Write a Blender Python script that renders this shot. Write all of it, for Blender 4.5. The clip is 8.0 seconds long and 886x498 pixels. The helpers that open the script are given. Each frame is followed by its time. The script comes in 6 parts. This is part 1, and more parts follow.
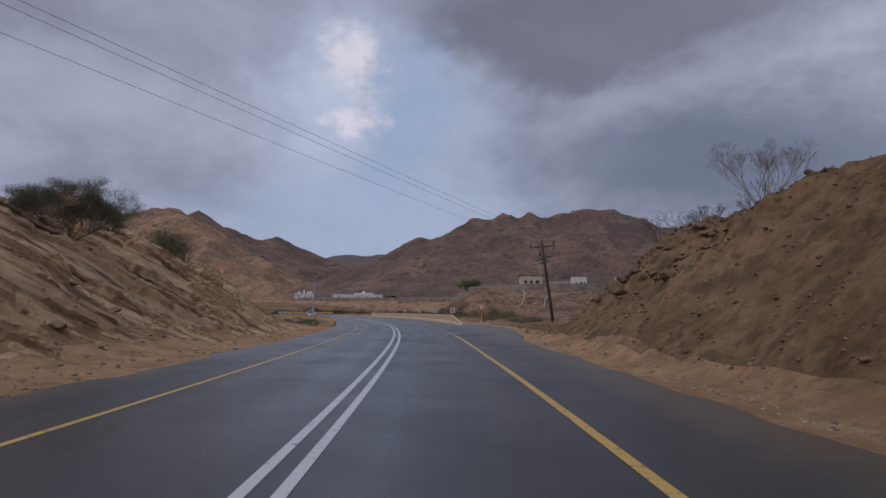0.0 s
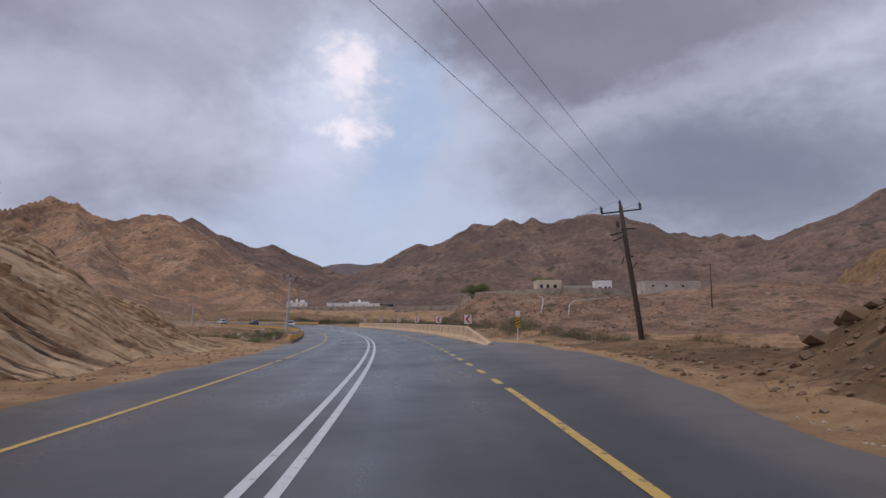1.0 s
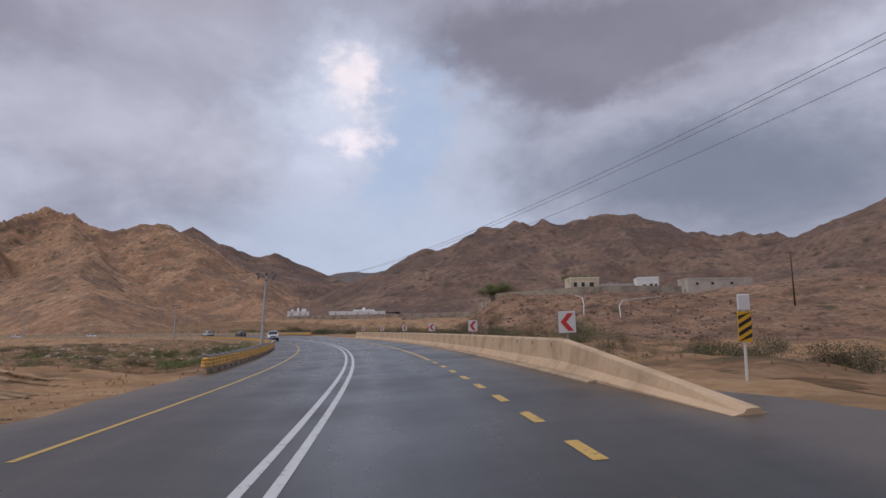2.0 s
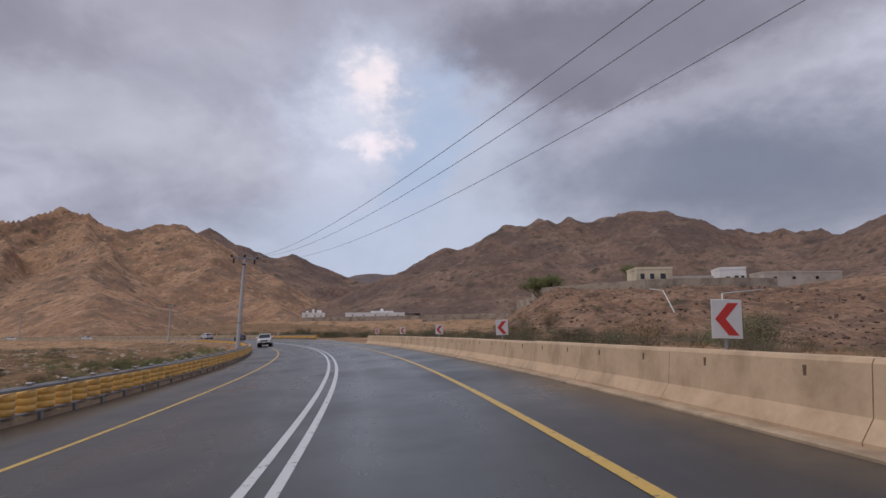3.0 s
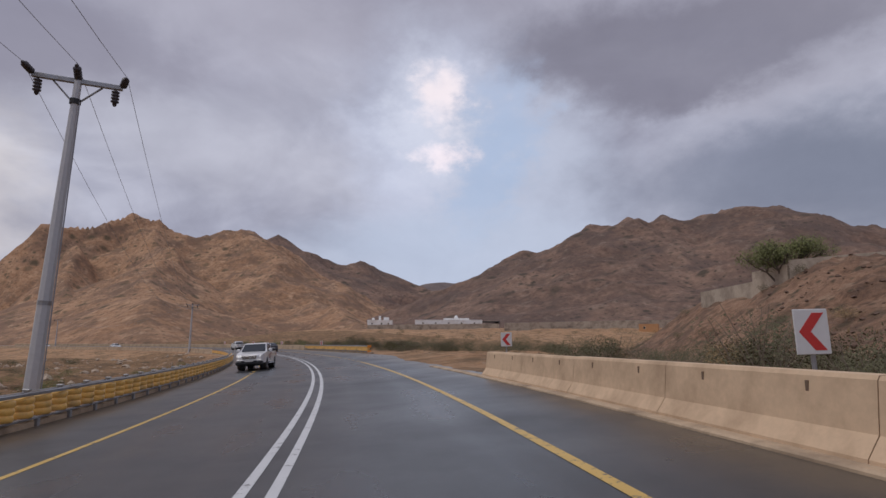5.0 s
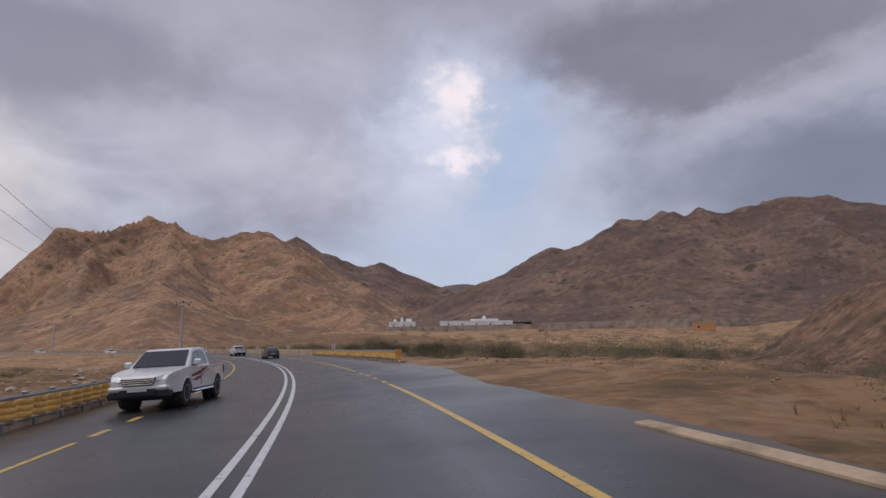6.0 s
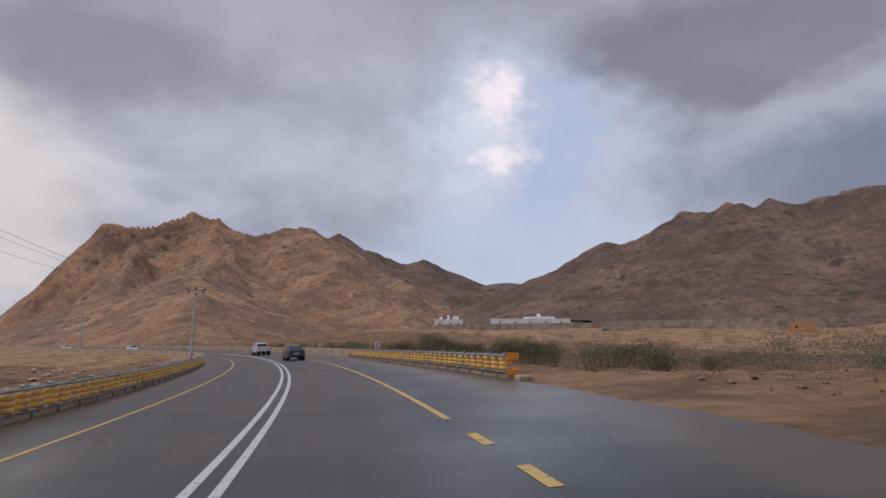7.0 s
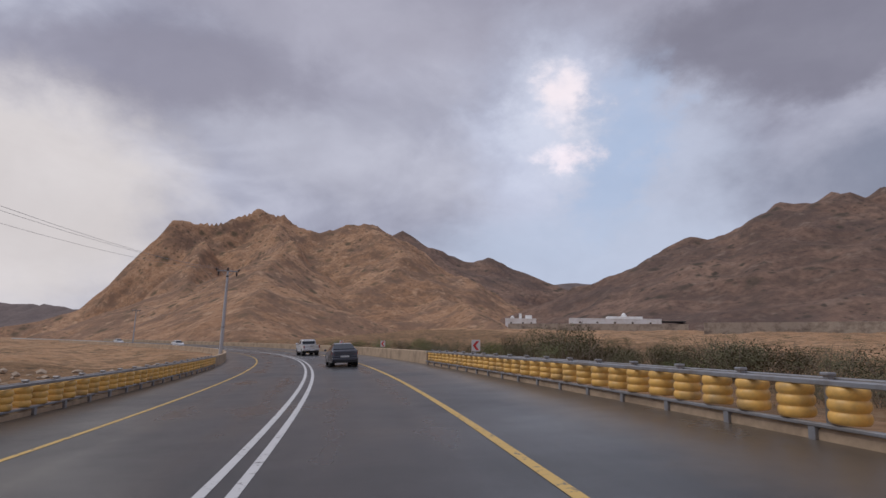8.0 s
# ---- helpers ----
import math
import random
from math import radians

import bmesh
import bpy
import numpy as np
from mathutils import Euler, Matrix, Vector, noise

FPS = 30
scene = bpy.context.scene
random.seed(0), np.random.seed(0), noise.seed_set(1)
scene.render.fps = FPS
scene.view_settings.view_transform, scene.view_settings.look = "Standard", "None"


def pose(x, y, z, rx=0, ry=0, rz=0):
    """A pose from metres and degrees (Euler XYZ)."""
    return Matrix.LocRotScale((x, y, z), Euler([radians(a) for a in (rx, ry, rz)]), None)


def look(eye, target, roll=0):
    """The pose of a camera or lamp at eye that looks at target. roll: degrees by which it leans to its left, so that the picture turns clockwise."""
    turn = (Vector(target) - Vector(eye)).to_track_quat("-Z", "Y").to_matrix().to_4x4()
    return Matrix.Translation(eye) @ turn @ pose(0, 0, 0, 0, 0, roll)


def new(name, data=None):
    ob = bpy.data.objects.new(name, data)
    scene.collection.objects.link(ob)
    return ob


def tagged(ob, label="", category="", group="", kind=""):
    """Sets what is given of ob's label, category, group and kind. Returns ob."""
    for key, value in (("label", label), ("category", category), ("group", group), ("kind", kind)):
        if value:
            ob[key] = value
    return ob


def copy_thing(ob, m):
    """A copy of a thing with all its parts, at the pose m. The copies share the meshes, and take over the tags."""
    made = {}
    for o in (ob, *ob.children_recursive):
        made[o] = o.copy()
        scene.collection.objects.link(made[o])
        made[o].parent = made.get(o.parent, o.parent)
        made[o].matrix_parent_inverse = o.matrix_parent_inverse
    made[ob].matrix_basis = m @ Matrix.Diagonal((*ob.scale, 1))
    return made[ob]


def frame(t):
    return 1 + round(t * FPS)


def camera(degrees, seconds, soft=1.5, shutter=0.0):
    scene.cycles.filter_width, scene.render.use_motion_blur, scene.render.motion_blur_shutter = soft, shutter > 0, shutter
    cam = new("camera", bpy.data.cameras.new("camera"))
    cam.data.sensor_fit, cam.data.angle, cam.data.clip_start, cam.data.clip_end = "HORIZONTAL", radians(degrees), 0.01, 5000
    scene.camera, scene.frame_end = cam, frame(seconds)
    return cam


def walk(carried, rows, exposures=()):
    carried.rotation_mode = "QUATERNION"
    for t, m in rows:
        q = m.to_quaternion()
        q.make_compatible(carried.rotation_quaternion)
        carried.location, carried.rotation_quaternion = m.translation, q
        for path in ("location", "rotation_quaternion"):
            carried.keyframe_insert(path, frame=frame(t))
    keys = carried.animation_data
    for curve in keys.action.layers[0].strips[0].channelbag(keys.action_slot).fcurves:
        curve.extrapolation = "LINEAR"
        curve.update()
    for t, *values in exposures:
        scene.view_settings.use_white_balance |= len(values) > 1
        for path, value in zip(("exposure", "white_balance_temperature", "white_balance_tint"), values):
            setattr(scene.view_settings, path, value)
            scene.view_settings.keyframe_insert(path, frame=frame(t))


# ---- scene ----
cam = camera(74.4, 8.0)
PATH = [
    (0, (0.00, 0.00, 1.50), (-0.08, 19.89, 3.64), 0.42),
    (0.5, (-0.27, 11.20, 1.50), (-0.33, 31.06, 3.81), 0.60),
    (1, (-0.73, 22.35, 1.50), (-0.79, 42.20, 3.96), 0.29),
    (1.5, (-1.42, 33.46, 1.50), (-1.52, 53.29, 4.09), 0.27),
    (1.7, (-1.76, 37.89, 1.50), (-1.86, 57.71, 4.15), -0.33),
    (3, (-5.05, 66.41, 1.50), (-5.95, 86.19, 4.31), -0.61),
    (3.5, (-6.88, 77.22, 1.50), (-8.38, 96.94, 4.44), -0.25),
    (3.9, (-8.59, 85.79, 1.50), (-10.36, 105.47, 4.58), 0.47),
    (4.2, (-10.02, 92.17, 1.50), (-12.24, 111.80, 4.60), 0.34),
    (4.5, (-11.56, 98.51, 1.50), (-14.17, 118.08, 4.67), 0.65),
    (4.7, (-12.66, 102.72, 1.50), (-15.55, 122.25, 4.66), 0.48),
    (6, (-21.13, 129.58, 1.50), (-24.98, 148.93, 4.77), -0.48),
    (6.5, (-25.02, 139.66, 1.50), (-29.48, 158.88, 4.77), 0.41),
    (7, (-29.29, 149.59, 1.50), (-34.52, 168.62, 4.76), 0.19),
    (7.5, (-33.95, 159.34, 1.50), (-40.01, 178.12, 4.74), 0.98),
    (8, (-38.99, 168.90, 1.50), (-46.24, 187.26, 4.75), 1.25),
]
walk(cam, [(t, look(eye, target, roll)) for t, eye, target, roll in PATH],
     exposures=((0, -0.42, 5900, 10), (0.3, -0.25, 5950, 10), (0.6, -0.08, 6100, 10), (1.0, 0.01, 6180, 10), (3.0, 0.0, 6380, 10), (8.0, 0.0, 6350, 10)))

# ---- world and sun: overcast after rain, a bright gap in the clouds ahead ----
def heading(az, el):
    a, e = radians(az), radians(el)
    return (-math.sin(a) * math.cos(e), math.cos(a) * math.cos(e), math.sin(e))


SUN_AZ, SUN_EL = 115.0, 58.0
world = bpy.data.worlds.new("sky")
world.use_nodes = True
scene.world = world
wn, wl = world.node_tree.nodes, world.node_tree.links
wn.clear()


def wnode(kind, **props):
    n = wn.new(kind)
    for k, v in props.items():
        n.inputs[k].default_value = v
    return n


def wmath(op, a, b=0.0, clamp=False):
    n = wn.new("ShaderNodeMath")
    n.operation, n.use_clamp = op, clamp
    for i, v in enumerate((a, b)):
        if isinstance(v, (int, float)):
            n.inputs[i].default_value = v
        else:
            wl.new(v, n.inputs[i])
    return n.outputs[0]


def wmix(fac, a, b):
    n = wn.new("ShaderNodeMix")
    n.data_type = "RGBA"
    for sock, v in ((n.inputs[0], fac), (n.inputs[6], a), (n.inputs[7], b)):
        if isinstance(v, tuple):
            sock.default_value = (*v, 1)
        elif isinstance(v, (int, float)):
            sock.default_value = v
        else:
            wl.new(v, sock)
    return n.outputs[2]


coord = wn.new("ShaderNodeTexCoord").outputs["Generated"]
norm = wn.new("ShaderNodeVectorMath")
norm.operation = "NORMALIZE"
wl.new(coord, norm.inputs[0])
way = norm.outputs[0]


def wnoise(scale, detail, squash=(1, 1, 1), shift=(0, 0, 0), rough=0.55, distort=0.0):
    m = wn.new("ShaderNodeMapping")
    m.inputs["Scale"].default_value = squash
    m.inputs["Location"].default_value = shift
    wl.new(way, m.inputs[0])
    n = wnode("ShaderNodeTexNoise", Scale=scale, Detail=detail, Roughness=rough, Distortion=distort)
    wl.new(m.outputs[0], n.inputs["Vector"])
    return n.outputs["Fac"]


split = wn.new("ShaderNodeSeparateXYZ")
wl.new(way, split.inputs[0])
AZ = wmath("MULTIPLY", wmath("ARCTAN2", wmath("MULTIPLY", split.outputs[0], -1.0), split.outputs[1]), 57.29578)
EL = wmath("MULTIPLY", wmath("ARCSINE", split.outputs[2]), 57.29578)
soft_az = wmath("SUBTRACT", wnoise(3.5, 4.0, (1, 1, 1.6), (0.3, 0, 0)), 0.5)
soft_el = wmath("SUBTRACT", wnoise(3.5, 4.0, (1, 1, 1.6), (0.0, 0.7, 0.2)), 0.5)
rag_az = wmath("SUBTRACT", wnoise(17.0, 8.0, (1, 1, 1.4), (0.9, 0, 0.5), 0.62), 0.5)
rag_el = wmath("SUBTRACT", wnoise(17.0, 8.0, (1, 1, 1.4), (0.1, 0.6, 0.9), 0.62), 0.5)
BAZ = wmath("ADD", AZ, wmath("ADD", wmath("MULTIPLY", soft_az, 10.0), wmath("MULTIPLY", rag_az, 6.0)))
BEL = wmath("ADD", EL, wmath("ADD", wmath("MULTIPLY", soft_el, 6.0), wmath("MULTIPLY", rag_el, 4.0)))
SAZ = wmath("ADD", AZ, wmath("MULTIPLY", rag_az, 11.0))
SEL = wmath("ADD", EL, wmath("MULTIPLY", rag_el, 6.5))


def lobe(az, el, wide, high, lean=0.0, soft=0.5, small=False):
    """1 in the middle of an oval patch of sky (degrees), 0 outside its ragged edge."""
    da = wmath("SUBTRACT", SAZ if small else BAZ, az)
    de = wmath("SUBTRACT", SEL if small else BEL, el)
    c, q = math.cos(radians(lean)), math.sin(radians(lean))
    u = wmath("DIVIDE", wmath("ADD", wmath("MULTIPLY", da, c), wmath("MULTIPLY", de, q)), wide)
    v = wmath("DIVIDE", wmath("SUBTRACT", wmath("MULTIPLY", de, c), wmath("MULTIPLY", da, q)), high)
    r = wmath("SQRT", wmath("ADD", wmath("MULTIPLY", u, u), wmath("MULTIPLY", v, v)))
    n = wn.new("ShaderNodeMapRange")
    n.interpolation_type = "SMOOTHSTEP"
    n.inputs["From Min"].default_value, n.inputs["From Max"].default_value = 1 + soft, 1 - soft
    wl.new(r, n.inputs["Value"])
    return n.outputs[0]


sky = wn.new("ShaderNodeTexSky")
sky.sky_type, sky.sun_disc = "NISHITA", False
sky.sun_elevation, sky.sun_rotation = radians(SUN_EL), radians(-SUN_AZ)
sky.altitude, sky.air_density, sky.dust_density = 600, 1.0, 2.0

big = wnoise(2.8, 4.0, (1, 1, 2.0), (0.15, 0.1, 0.35), 0.55, 0.5)
fine = wnoise(8.0, 6.0, (1, 1, 1.5), (0.0, 0.4, 0.2), 0.62, 0.4)
body = wmath("ADD", wmath("MULTIPLY", big, 0.80), wmath("MULTIPLY", fine, 0.20))
ramp = wn.new("ShaderNodeValToRGB")
ramp.color_ramp.elements[0].position, ramp.color_ramp.elements[0].color = 0.38, (0.245, 0.245, 0.315, 1)
ramp.color_ramp.elements[1].position, ramp.color_ramp.elements[1].color = 0.63, (0.47, 0.475, 0.56, 1)
mid = ramp.color_ramp.elements.new(0.5)
mid.color = (0.335, 0.34, 0.42, 1)
wl.new(body, ramp.inputs[0])
cloud = ramp.outputs[0]
# from the broad decks of cloud down to the bright rim of the gap
for az, el, wide, high, lean, soft, small, much, tone in (
        (15, 34, 60, 6.0, 0, 0.5, False, 0.65, (0.31, 0.30, 0.365)),
        (36, 19.0, 17, 4.5, 8, 0.6, False, 0.60, (0.46, 0.46, 0.53)),
        (26, 23.0, 7, 2.2, -20, 0.6, False, 0.55, (0.34, 0.34, 0.41)),
        (9, 17.0, 10.5, 12.5, 0, 0.40, False, 0.80, (0.50, 0.53, 0.65)),
        (7, 8.0, 17, 4.5, 0, 0.6, False, 0.65, (0.40, 0.46, 0.58)),
        (0, 14.0, 7.5, 8.0, 12, 0.5, False, 0.60, (0.46, 0.50, 0.61)),
        (31, 28.5, 14, 4.5, 0, 0.6, False, 0.50, (0.41, 0.40, 0.47)),
        (-16, 25.5, 18, 5.2, 4, 0.30, False, 0.88, (0.185, 0.178, 0.228)),
        (-30, 29.0, 12, 4.0, 6, 0.5, False, 0.65, (0.22, 0.212, 0.262)),
        (-22, 20.5, 12, 1.9, -14, 0.7, False, 0.55, (0.42, 0.42, 0.50)),
        (-22, 14.0, 15, 4.5, 0, 0.6, False, 0.78, (0.195, 0.212, 0.282)),
        (-29, 12.0, 12, 6.5, 0, 0.5, False, 0.70, (0.165, 0.182, 0.24)),
        (51, 22.5, 15, 3.6, -8, 0.5, False, 0.75, (0.235, 0.225, 0.285)),
        (60, 10.5, 14, 8.5, 0, 0.4, False, 0.85, (0.62, 0.57, 0.55)),
        (4.0, 18.5, 3.0, 6.5, 20, 0.7, True, 0.70, (0.46, 0.56, 0.75)),
        (10.5, 21.5, 4.2, 5.5, 0, 0.7, True, 0.55, (0.62, 0.64, 0.73)),
        (9.3, 24.0, 2.6, 2.3, 0, 0.8, True, 0.85, (0.86, 0.76, 0.78)),
        (9.6, 18.2, 2.5, 1.1, 0, 0.8, True, 0.85, (0.86, 0.76, 0.80))):
    cloud = wmix(wmath("MULTIPLY", lobe(az, el, wide, high, lean, soft, small), much), cloud, tone)
shade = wmath("ADD", 1.07, wmath("MULTIPLY", fine, 0.18))
grain = wn.new("ShaderNodeCombineColor")
for i in range(3):
    wl.new(shade, grain.inputs[i])
tint = wn.new("ShaderNodeMix")
tint.data_type, tint.blend_type = "RGBA", "MULTIPLY"
tint.inputs[0].default_value = 1.0
wl.new(cloud, tint.inputs[6])
wl.new(grain.outputs[0], tint.inputs[7])
cloud = tint.outputs[2]
veil = wmath("MULTIPLY", lobe(4.0, 18.5, 3.8, 7.0, 18, 0.7, True), 0.25)

clear = wn.new("ShaderNodeBackground")
wl.new(sky.outputs[0], clear.inputs[0])
clear.inputs[1].default_value = 0.07
deck = wn.new("ShaderNodeBackground")
wl.new(cloud, deck.inputs[0])
deck.inputs[1].default_value = 1.0
both = wn.new("ShaderNodeMixShader")
wl.new(veil, both.inputs[0])
wl.new(deck.outputs[0], both.inputs[1])
wl.new(clear.outputs[0], both.inputs[2])
wl.new(both.outputs[0], wn.new("ShaderNodeOutputWorld").inputs[0])

sun = new("sun", bpy.data.lights.new("sun", "SUN"))
sun.data.energy, sun.data.angle, sun.data.color = 1.15, radians(40), (1.0, 0.95, 0.88)
sun.matrix_world = look((0, 0, 0), [-v for v in heading(SUN_AZ, SUN_EL)])

# ---- materials ----
def material(name, rough=0.8, metal=0.0):
    m = bpy.data.materials.new(name)
    m.use_nodes = True
    b = m.node_tree.nodes["Principled BSDF"]
    b.inputs["Roughness"].default_value = rough
    b.inputs["Metallic"].default_value = metal
    return m, m.node_tree.nodes, m.node_tree.links, b


def tex(nodes, links, scale, detail=6.0, rough=0.6, squash=None, kind="ShaderNodeTexNoise", turn=None):
    tc = nodes.new("ShaderNodeTexCoord").outputs["Object"]
    if squash or turn:
        mp = nodes.new("ShaderNodeMapping")
        mp.inputs["Scale"].default_value = squash or (1, 1, 1)
        mp.inputs["Rotation"].default_value = [radians(a) for a in (turn or (0, 0, 0))]
        links.new(tc, mp.inputs[0])
        tc = mp.outputs[0]
    n = nodes.new(kind)
    n.inputs["Scale"].default_value = scale
    if kind == "ShaderNodeTexNoise":
        n.inputs["Detail"].default_value, n.inputs["Roughness"].default_value = detail, rough
    links.new(tc, n.inputs["Vector"])
    return n.outputs[0]


def ramp_of(nodes, links, fac, stops):
    r = nodes.new("ShaderNodeValToRGB").color_ramp
    node = nodes[-1]
    while len(r.elements) < len(stops):
        r.elements.new(0.5)
    for e, (p, c) in zip(r.elements, stops):
        e.position, e.color = p, (*c, 1) if len(c) == 3 else c
    links.new(fac, node.inputs[0])
    return node.outputs[0]


def mix(nodes, links, fac, a, b, how="MIX"):
    n = nodes.new("ShaderNodeMix")
    n.data_type, n.blend_type = "RGBA", how
    for sock, v in ((n.inputs[0], fac), (n.inputs[6], a), (n.inputs[7], b)):
        if isinstance(v, tuple):
            sock.default_value = (*v, 1)
        elif isinstance(v, (int, float)):
            sock.default_value = v
        else:
            links.new(v, sock)
    return n.outputs[2]


def bump(nodes, links, bsdf, height, strength, distance):
    b = nodes.new("ShaderNodeBump")
    b.inputs["Strength"].default_value, b.inputs["Distance"].default_value = strength, distance
    links.new(height, b.inputs["Height"])
    links.new(b.outputs[0], bsdf.inputs["Normal"])


def plain(name, color, rough=0.7, metal=0.0, grain=20.0, vary=0.18, dirt=None, coat=0.0):
    """A painted or cast surface: its colour, a fine grain and larger worn or dirty patches."""
    m, n, l, b = material(name, rough, metal)
    dark = tuple(c * (1 - vary) for c in color)
    light = tuple(min(1, c * (1 + vary * 0.6)) for c in color)
    c = mix(n, l, tex(n, l, grain, 5), dark, light)
    if dirt:
        spots = ramp_of(n, l, tex(n, l, grain * 0.11, 7, 0.65), [(0.45, (0, 0, 0)), (0.68, (1, 1, 1))])
        c = mix(n, l, spots, c, dirt)
    l.new(c, b.inputs["Base Color"])
    b.inputs["Coat Weight"].default_value = coat
    bump(n, l, b, tex(n, l, grain * 3, 4), 0.15, 0.004)
    return m


def rocky(name, stops, patch, shrub=None, shrub_scale=0.12, near=1.0, beds=None, pale=None, relief=1.3, crag=None):
    """Stony slopes: broad patches of soil and rock, a finer grain, gullies, dots of dry scrub; beds: tilted layers."""
    m, n, l, b = material(name, 0.95)
    b.inputs["Specular IOR Level"].default_value = 0.25
    broad = tex(n, l, 0.02 * near, 9, 0.62)
    small = tex(n, l, 0.25 * near, 10, 0.75)
    f = n.new("ShaderNodeMath")
    f.operation = "MULTIPLY_ADD"
    l.new(small, f.inputs[0])
    f.inputs[1].default_value = 0.62
    h = n.new("ShaderNodeMath")
    h.operation = "MULTIPLY"
    l.new(broad, h.inputs[0])
    h.inputs[1].default_value = 0.38
    l.new(h.outputs[0], f.inputs[2])
    c = ramp_of(n, l, f.outputs[0], stops)
    spots = ramp_of(n, l, tex(n, l, 0.045 * near, 10, 0.74, (1, 1, 1.3)), [(0.47, (0, 0, 0)), (0.58, (0.75, 0.75, 0.75))])
    c = mix(n, l, spots, c, patch)
    if crag:
        rough = ramp_of(n, l, tex(n, l, 0.016 * near, 11, 0.7, (1, 1, 1.7)), [(0.50, (0, 0, 0)), (0.60, (0.7, 0.7, 0.7))])
        c = mix(n, l, rough, c, crag)
    if pale:
        dust = ramp_of(n, l, tex(n, l, 0.11 * near, 8, 0.7), [(0.56, (0, 0, 0)), (0.68, (0.7, 0.7, 0.7))])
        c = mix(n, l, dust, c, pale)
    rel = mix(n, l, 0.5, tex(n, l, 0.35 * near, 10, 0.7), tex(n, l, 2.4 * near, 9, 0.72))
    if beds:
        tc = n.new("ShaderNodeTexCoord").outputs["Object"]
        dot = n.new("ShaderNodeVectorMath")
        dot.operation = "DOT_PRODUCT"
        dot.inputs[1].default_value = Vector(beds[0]).normalized()
        l.new(tc, dot.inputs[0])
        axis = n.new("ShaderNodeVectorMath")
        axis.operation = "SCALE"
        axis.inputs[0].default_value = Vector(beds[0]).normalized() * beds[1]
        l.new(dot.outputs["Value"], axis.inputs["Scale"])
        slow = n.new("ShaderNodeVectorMath")
        slow.operation = "MULTIPLY_ADD"
        slow.inputs[1].default_value = (0.16, 0.16, 0.16)
        l.new(tc, slow.inputs[0])
        l.new(axis.outputs[0], slow.inputs[2])
        layer = n.new("ShaderNodeTexNoise")
        layer.inputs["Scale"].default_value, layer.inputs["Detail"].default_value, layer.inputs["Roughness"].default_value = 1.0, 6.0, 0.6
        l.new(slow.outputs[0], layer.inputs["Vector"])
        where = ramp_of(n, l, tex(n, l, 0.16, 5), [(0.40, (0.15, 0.15, 0.15)), (0.58, (1, 1, 1))])
        lit = ramp_of(n, l, layer.outputs[0], [(0.52, (0, 0, 0)), (0.60, (0.75, 0.75, 0.75))])
        dark = ramp_of(n, l, layer.outputs[0], [(0.415, (0.95, 0.95, 0.95)), (0.46, (0, 0, 0))])
        c = mix(n, l, mix(n, l, 1.0, lit, where, "MULTIPLY"), c, beds[2])
        c = mix(n, l, mix(n, l, 1.0, dark, where, "MULTIPLY"), c, beds[3])
        rel = mix(n, l, 0.55, rel, layer.outputs[0])
    if shrub:
        keep = ramp_of(n, l, tex(n, l, 0.02, 6), [(0.38, (0.1, 0.1, 0.1)), (0.55, (1, 1, 1))])
        for k in (0.45, 1.0, 2.3):
            v = tex(n, l, shrub_scale * k, kind="ShaderNodeTexVoronoi")
            dots = ramp_of(n, l, v, [(0.12, (0.85, 0.85, 0.85)), (0.28, (0, 0, 0))])
            c = mix(n, l, mix(n, l, 1.0, dots, keep, "MULTIPLY"), c, shrub)
    l.new(c, b.inputs["Base Color"])
    bump(n, l, b, rel, 1.0, relief / near)
    return m


ROCK_LEFT = rocky("sandy_rock", [(0.36, (0.16, 0.092, 0.056)), (0.47, (0.36, 0.207, 0.12)), (0.62, (0.51, 0.32, 0.198))],
                  (0.185, 0.118, 0.082), (0.105, 0.083, 0.052), 0.14, pale=(0.57, 0.38, 0.245), relief=0.6, crag=(0.20, 0.128, 0.092))
ROCK_DARK = rocky("dark_rock", [(0.36, (0.095, 0.062, 0.051)), (0.48, (0.215, 0.136, 0.102)), (0.64, (0.335, 0.22, 0.158))],
                  (0.125, 0.086, 0.07), (0.065, 0.056, 0.042), 0.12, pale=(0.30, 0.22, 0.17), relief=0.9, crag=(0.125, 0.09, 0.078))
# distance haze is put into this rock's base colour: greyer, less contrast
ROCK_FAR = rocky("haze_tinted_rock", [(0.34, (0.12, 0.10, 0.10)), (0.5, (0.19, 0.15, 0.14)), (0.68, (0.24, 0.19, 0.17))], (0.14, 0.115, 0.11))
BANK = rocky("bedded_rock", [(0.36, (0.26, 0.158, 0.085)), (0.48, (0.54, 0.352, 0.20)), (0.63, (0.70, 0.49, 0.30))],
             (0.30, 0.20, 0.12), near=4.0, beds=((-0.02, 0.53, 0.85), 2.6, (0.64, 0.49, 0.32), (0.075, 0.05, 0.034)), relief=1.0)
EARTH = rocky("stony_earth", [(0.37, (0.10, 0.058, 0.031)), (0.48, (0.255, 0.148, 0.076)), (0.62, (0.39, 0.245, 0.135))],
              (0.155, 0.096, 0.052), (0.08, 0.06, 0.035), 0.7, near=8.0, pale=(0.36, 0.245, 0.15))
HILL = rocky("reddish_hill_soil", [(0.37, (0.105, 0.063, 0.043)), (0.48, (0.275, 0.160, 0.102)), (0.62, (0.42, 0.265, 0.175))],
             (0.14, 0.09, 0.065), (0.085, 0.07, 0.045), 0.45, near=5.0, pale=(0.45, 0.31, 0.21), relief=1.3)
